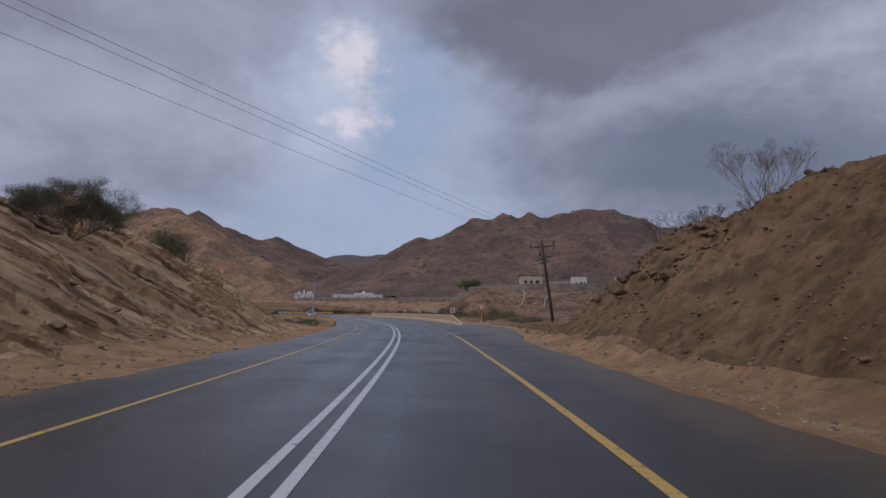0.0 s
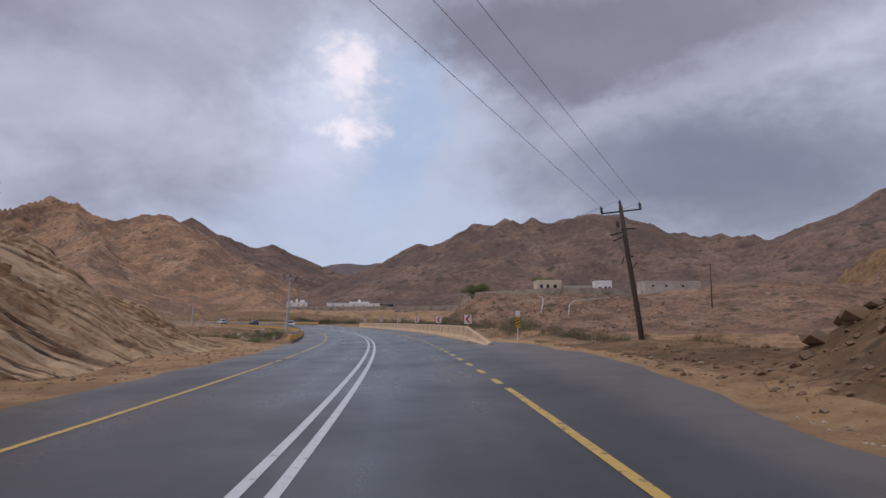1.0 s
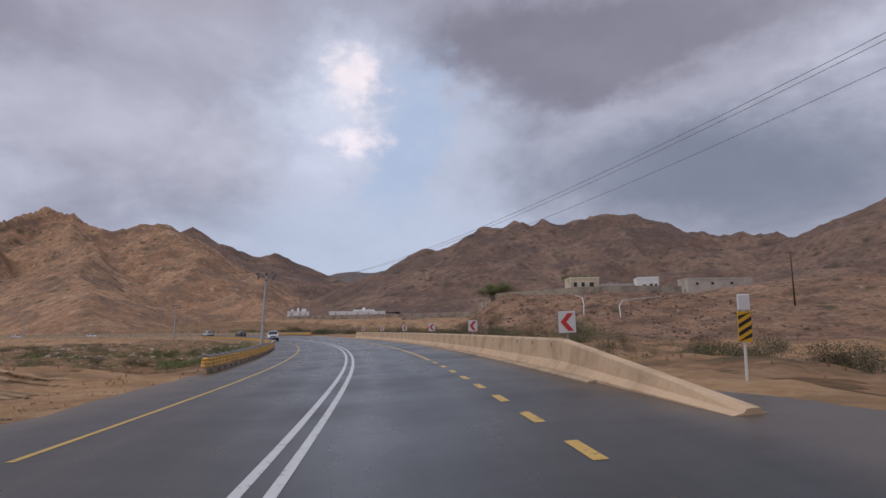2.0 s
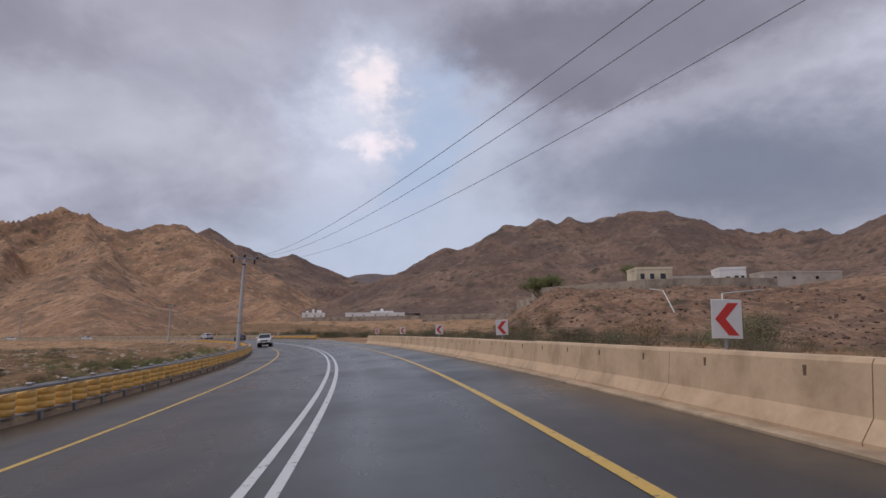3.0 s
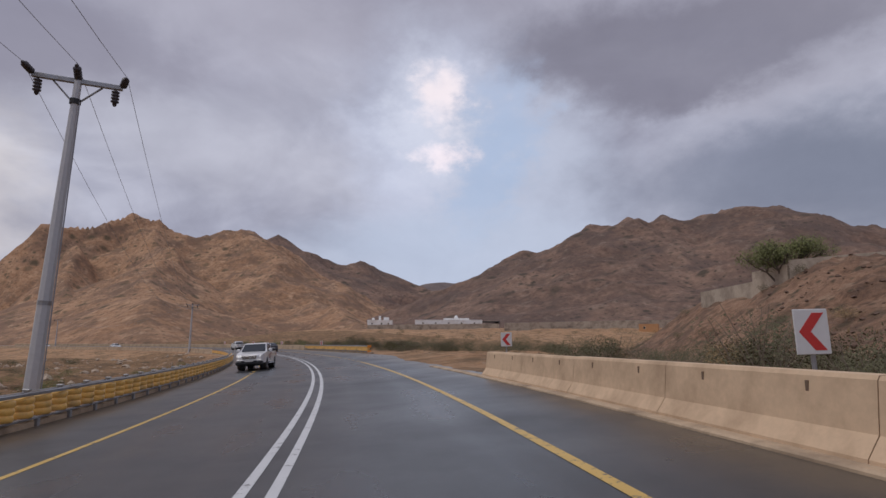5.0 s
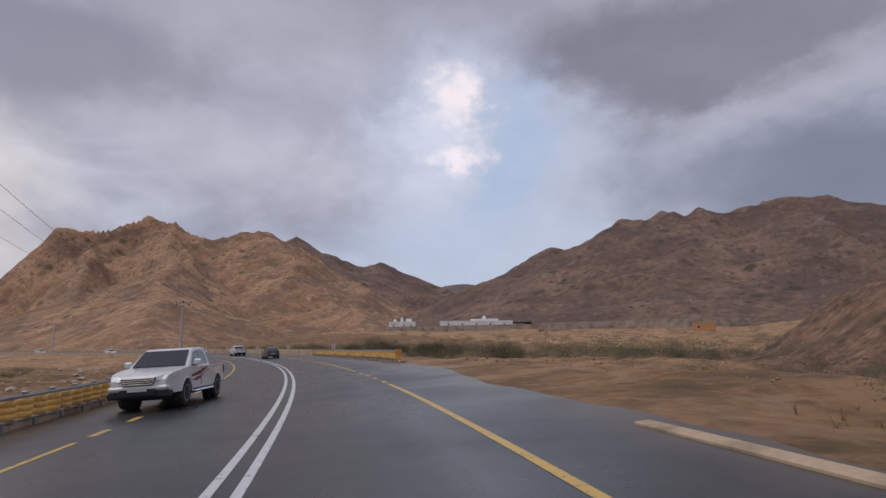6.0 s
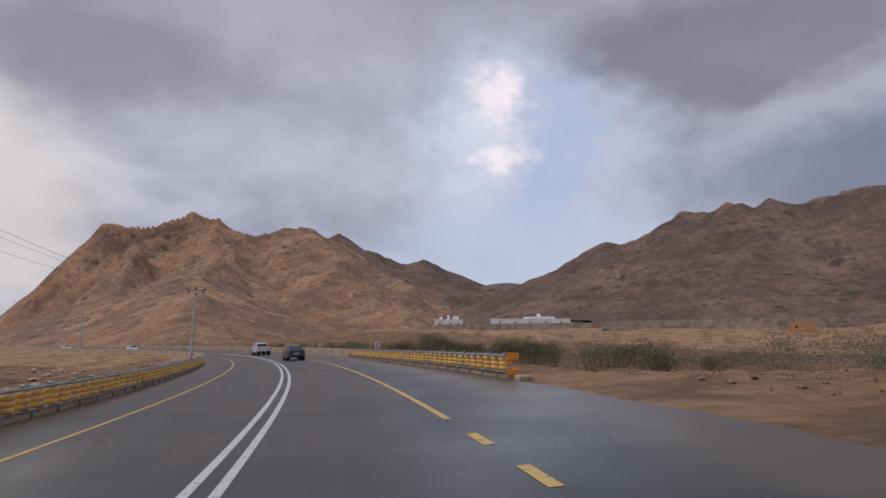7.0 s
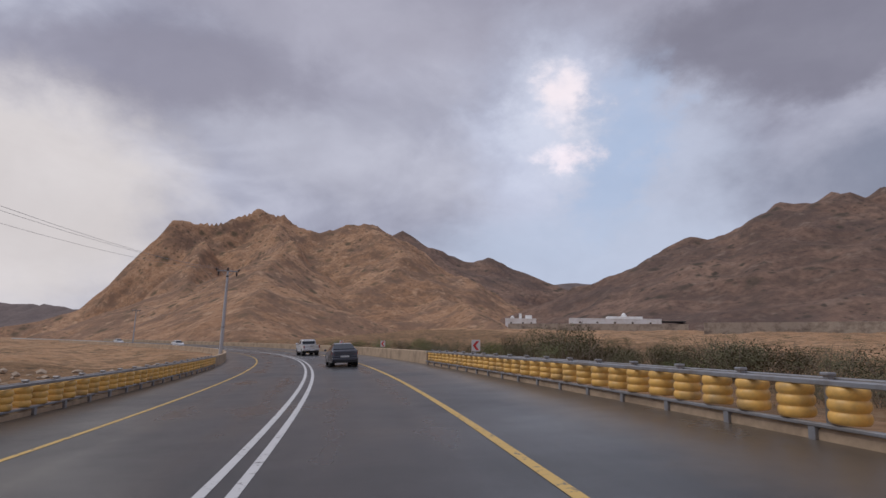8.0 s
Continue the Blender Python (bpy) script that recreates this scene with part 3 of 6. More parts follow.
def rock_cutting():
    """The bedded face beside the road: tilted slabs that step out one over another, with cracks between them."""
    ss, uu = np.arange(-6, 84, 0.15), np.arange(-0.6, 17, 0.13)
    gs, gu = np.meshgrid(ss, uu)
    # the columns of the face lean with the beds
    gs = gs - np.interp(gu, [0, 1.0, 5.6, 8, 12, 18], [0, 0.5, 4.9, 6.4, 7.5, 8.2]) / 0.62
    h, x, y = np.interp(gs, RS, RH), np.interp(gs, RS, RX), np.interp(gs, RS, RY)
    d = -(9.4 + gu)
    px, py = x + np.cos(h) * d, y + np.sin(h) * d
    pz = ground_height(px, py)
    lie = pz + 0.62 * gs + 0.5 * fbm(gs * 0.07, gu * 0.07, 3, 71) + 0.05 * fbm(gs * 0.5, gu * 0.5, 3, 72)
    out = np.zeros_like(lie)
    for thick, reach, seed in ((1.5, 0.75, 9), (0.56, 0.46, 13), (0.24, 0.2, 17)):
        b = lie / thick
        k = np.floor(b)
        f = b - k
        broken = vnoise(gs * 0.16 / thick + k * 5.3, k * 2.7, seed + 60)
        out += reach * (hashed(k, k * 0, k * 0, seed) - 0.4) * (0.6 + broken)
        out += reach * np.where(broken > 0.16, -0.7, 0.0)
        out += reach * np.where(f > 0.84, -0.55, 0.25 * f)
    out += 0.10 * fbm(gs * 1.1, gu * 1.1, 4, 75, 0.6)
    # sand and scree lie over part of the face
    sand = step(0.08, 0.36, fbm(gs * 0.10, gu * 0.16, 4, 79))
    out = out * (1 - 0.85 * sand) + 0.12 * sand + 0.05
    edge = np.minimum(np.clip((gu + 0.6) / 1.6, 0, 1), np.clip((17 - gu) / 4, 0, 1)) * np.clip((70 - gs) / 8, 0, 1)
    out = out * edge - 0.5 * (1 - np.clip(edge * 3, 0, 1))
    v = np.stack([(px + np.cos(h) * 0.55 * out).ravel(), (py + np.sin(h) * 0.55 * out).ravel(), (pz + 0.80 * out).ravel()], 1)
    nx, ny = len(ss), len(uu)
    i = (np.arange(ny - 1)[:, None] * nx + np.arange(nx - 1)[None]).ravel()
    me = bpy.data.meshes.new("rock_cutting")
    me.from_pydata(v.tolist(), [], np.stack([i, i + nx, i + nx + 1, i + 1], 1).tolist())
    me.materials.append(BANK)
    return thing("rock_cutting", "tan bedded rock face with dark tilted layers", "rock face", kind="structure", me=me)


rock_cutting()


def low_ground(x, y):
    inside = (x > -225) & (x < 117) & (y > -55) & (y < 455)
    z = ground_height(x, y)
    return np.where(inside, -9.0, np.minimum(z, 9.0) - 0.05)


far_ticks = [-4500, -2500, -1500, -1000, -700, -500, -400, -320, -270, -250, -232.5, -200, -150, -100, -60, -20, 20, 60, 100, 119.5, 150, 200, 260, 340, 500, 700, 1000, 1600, 2600, 4500]
far_y = [-4500, -2500, -1400, -800, -400, -200, -110, -62, -40, 0, 50, 100, 150, 200, 250, 300, 350, 400, 455, 480, 520, 600, 700, 900, 1300, 2000, 3000, 4800]
plain_far = thing("ground", "flat brown desert plain reaching to the horizon", "ground", kind="structure",
                  me=sheet("far_ground", np.array(far_ticks, float), np.array(far_y, float), low_ground, SOIL))


def strip(s0, s1, left, right, z, mat, name, ds=1.0, skirt=0.0, cross=1):
    """A ribbon along the road between two offsets (numbers or functions of s), with metres across and along as its map."""
    n = max(2, int(round((s1 - s0) / ds)) + 1)
    sh = Shape()
    rows, lanes = [], []
    for s in np.linspace(s0, s1, n):
        a = left(s) if callable(left) else left
        b = right(s) if callable(right) else right
        offs = [a + (b - a) * k / cross for k in range(cross + 1)]
        row = [on_road(s, d, z) for d in offs]
        if skirt:
            row = [on_road(s, a - 0.05, z - skirt)] + row + [on_road(s, b + 0.05, z - skirt)]
            offs = [a] + offs + [b]
        rows.append(row)
        lanes += [(d, s) for d in offs]
    w = len(rows[0])
    sh.add([p for r in rows for p in r], [(i * w + k, i * w + k + 1, (i + 1) * w + k + 1, (i + 1) * w + k) for i in range(n - 1) for k in range(w - 1)])
    me = sh.mesh(name, mat)
    if skirt:
        idx = np.zeros(len(me.loops), dtype=np.int32)
        me.loops.foreach_get("vertex_index", idx)
        me.uv_layers.new(name="lane").data.foreach_set("uv", np.array(lanes)[idx].ravel())
    return me


def ragged(edge, seed):
    def f(s):
        a = np.array([s])
        return float(edge(s) + 0.35 * fbm(a * 0.45, a * 0 + seed, 4, seed)[0])
    return f


road = thing("road", "wet dark grey two-lane asphalt road bending left", "road", kind="structure",
             me=strip(-80, 620, ragged(left_edge, 41), ragged(right_edge, 43), 0.0, ASPHALT, "road", 0.5, 0.12, 8))


def yellow_left(s):
    return float(lay(s, np.interp(s, [-80, 20, 32, 45, 75, 120, 640], [-3.28, -3.28, -3.24, -3.22, -3.04, -2.93, -2.95])))


def yellow_right(s):
    return float(lay(s, np.interp(s, [-80, 20, 33, 60, 150, 180, 640], [3.48, 3.5, 3.68, 3.70, 3.7, 3.58, 3.6])))


def line(name, s0, s1, at, wide, mat, label):
    return thing(name, label, "road marking", kind="structure",
                 me=strip(s0, s1, lambda s: at(s) - wide / 2, lambda s: at(s) + wide / 2, 0.005, mat, name, 1.0))


white_at = lambda s: float(lay(s, np.interp(s, [-80, 30, 60, 80, 110, 140, 640], [0.06, 0.07, 0.01, 0.0, -0.02, -0.03, -0.06])))
line("white_line", -80, 620, lambda s: white_at(s) - 0.17, 0.13, WHITE_PAINT, "long worn white centre line on wet asphalt")
line("white_line", -80, 620, lambda s: white_at(s) + 0.17, 0.13, WHITE_PAINT, "long worn white centre line on wet asphalt")
for s0, s1 in ((-80, 43.5), (44.1, 45.3), (46.1, 50.3), (51.5, 143), (155, 620)):
    line("yellow_line", s0, s1, yellow_left, 0.12, YELLOW_PAINT, "worn yellow edge line on wet asphalt")
for s0, s1 in ((-80, 34), (69, 152), (163, 620)):
    line("yellow_line", s0, s1, yellow_right, 0.15, YELLOW_PAINT, "worn yellow edge line on wet asphalt")
for a, b, at in ((34, 69, yellow_right), (152, 162, yellow_right), (143, 155, yellow_left)):
    for k in range(int((b - a) / 2.45)):
        s0 = a + 0.8 + 2.45 * k
        line("yellow_dash", s0, s0 + 1.05, at, 0.17, YELLOW_PAINT, "short yellow dash of a junction edge line")

# ---- mountains ----
def mountain(name, label, mat, ridges, x0, x1, y0, y1, cell, seed, wild=1.0):
    """A mountain from crest lines (points with a height, and how steeply the flanks fall from them)."""
    def height(gx, gy):
        x, y = gx.ravel(), gy.ravel()
        warp = 26 * wild
        wx = x + warp * fbm(x / 120, y / 120, 4, seed)
        wy = y + warp * fbm(x / 120, y / 120, 4, seed + 5)
        best = np.full(len(x), -60.0)
        for fall, pts in ridges:
            for (ax, ay, az), (bx, by, bz) in zip(pts[:-1], pts[1:]):
                ux, uy = bx - ax, by - ay
                t = np.clip(((wx - ax) * ux + (wy - ay) * uy) / (ux * ux + uy * uy), 0, 1)
                dist = np.hypot(wx - ax - t * ux, wy - ay - t * uy)
                zc = az + (bz - az) * t
                best = np.maximum(best, zc - fall * dist * (1.12 - 0.0005 * dist))
        lift = np.clip(best / 40, 0.1, 1)
        gully = fbm(x / 55, y / 55, 5, seed + 9, 0.48, True)
        best = best + wild * lift * (gully * 9.0 - 4.5 + 1.8 * fbm(x / 16, y / 16, 3, seed + 20, 0.5))
        return best.reshape(gx.shape)
    xs, ys = np.arange(x0, x1, cell, dtype=float), np.arange(y0, y1, cell, dtype=float)
    return thing(name, label, "mountain", kind="structure",
                 me=sheet(name, xs, ys, height, mat, lambda v: v[:, 2] > -4))


mountain("mountain", "sandy brown rocky mountain with twin summit and dry scrub", ROCK_LEFT,
         [(1.25, [(-516, 502, 3), (-498, 527, 42), (-480, 549, 86), (-464, 569, 109), (-446, 597, 121), (-430, 622, 130), (-405, 646, 133)]),
          (0.72, [(-405, 646, 131), (-375, 668, 118), (-338, 694, 131), (-310, 735, 118)]),
          (0.42, [(-338, 694, 128), (-269, 635, 86), (-210, 586, 50), (-142, 472, 18), (-108, 398, 8)]),
          (0.85, [(-405, 646, 124), (-310, 530, 72)]),
          (0.42, [(-310, 530, 70), (-240, 430, 36), (-190, 350, 10)]),
          (0.95, [(-447, 590, 104), (-370, 500, 50), (-290, 415, 12)])],
         -640, -60, 270, 800, 2.8, 50)
mountain("mountain", "dark brown rocky mountain ridge beyond a notch", ROCK_DARK,
         [(0.45, [(-430, 800, 118), (-370, 843, 145), (-338, 857, 129), (-312, 867, 110), (-267, 882, 112), (-235, 891, 100), (-186, 903, 84), (-120, 930, 50)])],
         -700, 40, 600, 1150, 6.0, 70)
mountain("mountain", "dark brown rocky mountain with long uneven crest", ROCK_DARK,
         [(0.46, [(-150, 640, 31), (-96, 606, 53), (-69, 609, 65), (-39, 611, 82), (-24, 612, 79), (24, 612, 104), (58, 609, 111), (81, 607, 105), (120, 600, 105),
                  (161, 590, 112), (187, 582, 106), (220, 569, 92), (255, 554, 84), (291, 535, 76), (328, 513, 86), (352, 498, 108), (385, 478, 130), (450, 440, 142), (520, 400, 150)]),
          (0.5, [(58, 609, 103), (30, 520, 44), (10, 460, 18)]),
          (0.5, [(161, 590, 104), (150, 490, 48), (140, 430, 18)]),
          (0.5, [(291, 535, 70), (250, 450, 34), (230, 400, 12)])],
         -230, 640, 330, 800, 3.4, 90)
# the two farthest ranges carry their haze in the rock colour
mountain("mountain", "far mountains behind the notch, haze in their colour", ROCK_FAR,
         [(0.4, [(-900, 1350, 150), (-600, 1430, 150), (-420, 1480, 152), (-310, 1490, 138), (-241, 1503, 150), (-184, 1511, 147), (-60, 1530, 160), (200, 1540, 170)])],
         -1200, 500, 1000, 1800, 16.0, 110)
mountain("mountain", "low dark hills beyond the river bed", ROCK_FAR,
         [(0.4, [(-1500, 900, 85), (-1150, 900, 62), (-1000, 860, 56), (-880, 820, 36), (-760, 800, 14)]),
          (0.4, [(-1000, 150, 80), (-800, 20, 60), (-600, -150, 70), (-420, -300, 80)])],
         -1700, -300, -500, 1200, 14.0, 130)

# ---- roadside barriers ----
def ribbon_mesh(name, mat, s0, s1, d_of, section, ds=2.0):
    """A bar of a given cross-section (offset, height pairs) that follows the road."""
    n = max(2, int(round((s1 - s0) / ds)) + 1)
    k = len(section)
    sh, vs, fs = Shape(), [], []
    for s in np.linspace(s0, s1, n):
        vs += [on_road(s, d_of(s) + a, z) for a, z in section]
    for i in range(n - 1):
        fs += [(i * k + j, i * k + (j + 1) % k, (i + 1) * k + (j + 1) % k, (i + 1) * k + j) for j in range(k)]
    fs += [tuple(range(k))[::-1], tuple((n - 1) * k + j for j in range(k))]
    return sh.add(vs, fs).mesh(name, mat)


def box_section(w, z0, z1, at=0.0, c=0.012):
    return [(at - w + c, z0), (at + w - c, z0), (at + w, z0 + c), (at + w, z1 - c), (at + w - c, z1), (at - w + c, z1), (at - w, z1 - c), (at - w, z0 + c)]


def roller_barrier(label, s0, s1, d_of, side, rollers_to):
    """Safety barrier of ribbed yellow rollers between steel rails on posts, before a low footing; side is the way to the road.
    Past the rollers it goes on as a plain concrete parapet."""
    top = thing("roller_barrier", label, "crash barrier", m=Matrix())
    zl, zu, end = 0.17, 0.70, min(s1, rollers_to)
    back = -side * 0.05
    part("footing", ribbon_mesh("footing", CURB, s0, s1, d_of, [(back - 0.2, -0.25), (back + 0.2, -0.25), (back + 0.2, 0.11), (back + 0.16, 0.15), (back - 0.16, 0.155), (back - 0.2, 0.11)], 1.0), top, "dusty concrete footing")
    part("lower_rail", ribbon_mesh("lower_rail", GALV, s0, end, d_of, box_section(0.04, zl, zl + 0.055, side * 0.17)), top, "grey steel rail")
    part("upper_rail", ribbon_mesh("upper_rail", GALV, s0, end, d_of, box_section(0.045, zu, zu + 0.075, side * 0.17)), top, "grey steel rail")
    part("back_rail", ribbon_mesh("back_rail", GALV, s0, end, d_of, box_section(0.04, zu, zu + 0.07, -side * 0.2)), top)
    h = zu - zl - 0.07
    rib = [(0.10, 0.0)]
    for k in range(3):
        z = h * k / 3
        rib += [(0.212, z + 0.004), (0.232, z + h / 14), (0.240, z + h / 7), (0.239, z + h / 4.6), (0.228, z + h / 3.3), (0.210, z + h / 3 - 0.002)]
    drum = Shape().lathe(rib + [(0.1, h + 0.004)], 14).mesh("roller", ROLLER, True)
    post = Shape().box(-0.045, 0.045, -0.05, 0.05, -0.25, 0.80, 0.008).box(-0.075, 0.075, -0.07, 0.07, 0.79, 0.84, 0.012).mesh("post", GALV)
    leg = Shape().box(-0.045, 0.045, -0.06, 0.06, -0.25, zl + 0.005, 0.008).mesh("leg", GALV)
    pitch, k = 0.84, 0
    s = s0 + 0.5
    while s < end - 0.3:
        part("roller", drum, top, m=road_pose(s, d_of(s) + side * 0.02, zl + 0.06, 50 * k) @ pose(0, 0, 0, 1.5 * math.sin(k * 2.3), 1.5 * math.cos(k * 1.7)))
        if k % 2 == 0:
            part("post", post, top, m=road_pose(s + pitch / 2, d_of(s) - side * 0.1))
            part("leg", leg, top, m=road_pose(s + pitch / 2, d_of(s) + side * 0.17))
        k, s = k + 1, s + pitch
    if s1 > end:
        part("parapet", ribbon_mesh("parapet", CURB, end, s1, d_of, [(-0.17, -0.2), (0.17, -0.2), (0.13, 0.72), (0.10, 0.76), (-0.10, 0.76), (-0.13, 0.72)]), top, "pale beige concrete parapet")
    return top


def left_rail(s):
    return float(lay(s, np.interp(s, [60, 80, 110, 175, 190, 400], [-5.1, -4.95, -4.8, -4.78, -4.85, -5.1])))


def right_rail(s):
    return float(lay(s, np.interp(s, [170, 180, 195, 215, 400], [10.0, 9.7, 8.9, 8.6, 8.4])))


roller_barrier("long barrier of yellow ribbed rollers between grey rails", 71, 420, left_rail, 1, 218)
rail_right = roller_barrier("barrier of yellow ribbed rollers with orange end plates", 171.3, 420, right_rail, -1, 208)
for z0, z1 in ((0.60, 0.84), (0.10, 0.30)):
    cap = Shape().box(-0.2, 0.2, -0.03, 0.03, z0, z1, 0.015).mesh("end_plate", ORANGE)
    part("end_plate", cap, rail_right, "orange reflective end plate", road_pose(171.1, right_rail(171.1)))
block = thing("concrete_block", "small dusty concrete block at the end of the barrier", "block",
              m=road_pose(170.2, right_rail(170.2), 0), me=Shape().box(-0.22, 0.22, -0.3, 0.3, -0.1, 0.14, 0.04).mesh("concrete_block", CURB))


WALL_AT = lambda q: float(lay(q, 7.45))


# a raised plate: its dark colour stands for a recess's shade and its stain
SLOT = Shape().box(-0.121, -0.10, -0.025, 0.025, 0.64, 0.76, 0.004).mesh("slot", plain("slot_shade_and_stain", (0.16, 0.105, 0.07), 0.95, grain=10))


def jersey():
    """Concrete wall of cast lengths, ramped down at its near end."""
    top = thing("concrete_barrier", "beige cast concrete safety wall with dark joints", "crash barrier", m=Matrix())
    s = 59.0
    random.seed(5)

    def block(a, b, ha, hb):
        prof = [(-0.30, 0), (-0.30, 0.09), (-0.15, 0.30), (-0.10, 0.82), (-0.07, 0.865), (0.08, 0.865), (0.10, 0.83), (0.12, 0.25), (0.2, 0.07), (0.2, 0)]
        n, w = 4, len(prof)
        vs, fs = [], []
        for i in range(n + 1):
            q = a + (b - a) * i / n
            h = ha + (hb - ha) * i / n
            vs += [on_road(q, WALL_AT(q) + p, -0.1 if z == 0 else z * h) for p, z in prof]
        for i in range(n):
            fs += [(i * w + j, i * w + (j + 1) % w, (i + 1) * w + (j + 1) % w, (i + 1) * w + j) for j in range(w)]
        fs += [tuple(range(w))[::-1], tuple(n * w + j for j in range(w))]
        return Shape().add(vs, fs).mesh("length", CONCRETE)
    part("ramp", block(51.0, 58.98, 0.10, 0.99), top, "ramped concrete end")
    while s < 129:
        h = 0.99 + 0.02 * random.random()
        part("length", block(s, s + 3.925, h, h), top)
        for q in (s + 0.9, s + 2.9):
            part("slot", SLOT, top, "small raised plate coloured as a shaded, stained slot", road_pose(q, WALL_AT(q), 0))
        s += 3.94
    part("curb", ribbon_mesh("curb", CURB, 56, 139, lambda q: WALL_AT(q) - 0.36, [(-0.14, -0.1), (0.12, -0.1), (0.12, 0.05), (-0.10, 0.05), (-0.14, 0.03)]), top, "low dusty concrete curb")
    return top


jersey()


# ---- signs ----
def chevron_sign():
    top = thing("chevron_sign", "white road sign with one red chevron on a steel post", "road sign", "bend signs")
    part("post", Shape().tube([(0, 0.03, -0.3), (0, 0.03, 1.88)], 0.03, 8).mesh("post", GALV), top, "thin steel post")
    part("panel", Shape().box(-0.235, 0.235, -0.008, 0.008, 1.355, 1.935, 0.006).mesh("panel", SIGN_WHITE), top)
    z, a = 1.645, 0.24
    pts = [(-0.18, 0), (0.02, a), (0.18, a), (-0.02, 0), (0.18, -a), (0.02, -a)]
    vs = [(x, y, z + h) for y in (-0.012, -0.0085) for x, h in pts]
    fs = [(0, 3, 2, 1), (0, 5, 4, 3), (6, 7, 8, 9), (6, 9, 10, 11)] + [(i, (i + 1) % 6, 6 + (i + 1) % 6, 6 + i) for i in range(6)]
    part("chevron", Shape().add(vs, fs).mesh("chevron", SIGN_RED), top, "red chevron pointing along the bend")
    part("bracket", Shape().box(-0.12, 0.12, 0.008, 0.03, 1.44, 1.47, 0.004).box(-0.12, 0.12, 0.008, 0.03, 1.76, 1.79, 0.004).mesh("bracket", GALV), top)
    return top


SIGN = chevron_sign()
spots = [(0.83, 60.6), (-1.29, 75.35), (-3.81, 89.1), (-7.0, 102.6), (-10.9, 117.3), (-15.8, 134.1)]
random.seed(8)
first = True
for px, py in spots:
    s, d = road_coords(np.array([px]), np.array([py]))
    m = pose(px, py, 0, 0, 0, math.degrees(np.interp(s[0], RS, RH)) - 4) @ pose(0, 0, 0, 0, random.uniform(-2, 2))
    if first:
        SIGN.matrix_basis, first = m, False
    else:
        copy_thing(SIGN, m)
for s, d in ((203, 8.25), (231, 8.2), (250, 8.0), (269, 8.0)):
    copy_thing(SIGN, road_pose(s, d, -0.6, 6))


def hazard_marker():
    top = thing("hazard_marker", "black and yellow striped hazard board with white top", "road sign", m=pose(3.5, 56.4, 0, 0, 1, 3))
    part("post", Shape().tube([(0, 0.035, -0.3), (0, 0.035, 2.0)], 0.03, 8).mesh("post", PIPE), top, "thin white post")
    lo, hi = 1.17, 1.77
    part("panel", Shape().box(-0.14, 0.14, -0.01, 0.01, lo, hi, 0.006).mesh("panel", SIGN_YELLOW), top, "yellow panel")
    for k in range(4):
        z = lo + 0.02 + k * 0.165
        vs = []
        for y in (-0.0145, -0.0105):
            vs += [(x, y, min(hi - 0.005, max(lo + 0.005, h))) for x, h in ((-0.135, z - 0.08), (0.135, z + 0.08), (0.135, z + 0.16), (-0.135, z))]
        part("stripe", Shape().add(vs, [(0, 1, 2, 3), (7, 6, 5, 4)] + [(i, (i + 1) % 4, 4 + (i + 1) % 4, 4 + i) for i in range(4)]).mesh("stripe", SIGN_BLACK), top, "slanted black stripe")
    part("reflector", Shape().box(-0.13, 0.13, -0.02, 0.02, 1.79, 2.12, 0.018).mesh("reflector", SIGN_WHITE), top, "white reflector board")


hazard_marker()


# ---- power line ----
def insulator(name, p, up, size=1.0):
    r = 0.085 * size
    prof = [(0.02, 0), (r * 0.7, 0.02)]
    for k in range(4):
        z = 0.03 + 0.07 * k
        prof += [(r, z), (r * 0.95, z + 0.03), (r * 0.55, z + 0.045)]
    prof += [(r * 0.5, 0.33), (0.025, 0.36)]
    q = Vector(up).to_track_quat("Z", "Y").to_matrix().to_4x4()
    return Shape().lathe([(a, z * size) for a, z in prof], 10, Matrix.Translation(p) @ q).mesh(name, CERAMIC, True)


LINE = [(-29, -20, 0.0), (10.2, 54.5, -0.95), (-27.7, 122.75, -0.9), (-86.3, 221.6, -0.5), (-190, 300, 0.0)]
WOOD_TOP, STEEL_TOP = 9.25, 9.9
ATTACH = []


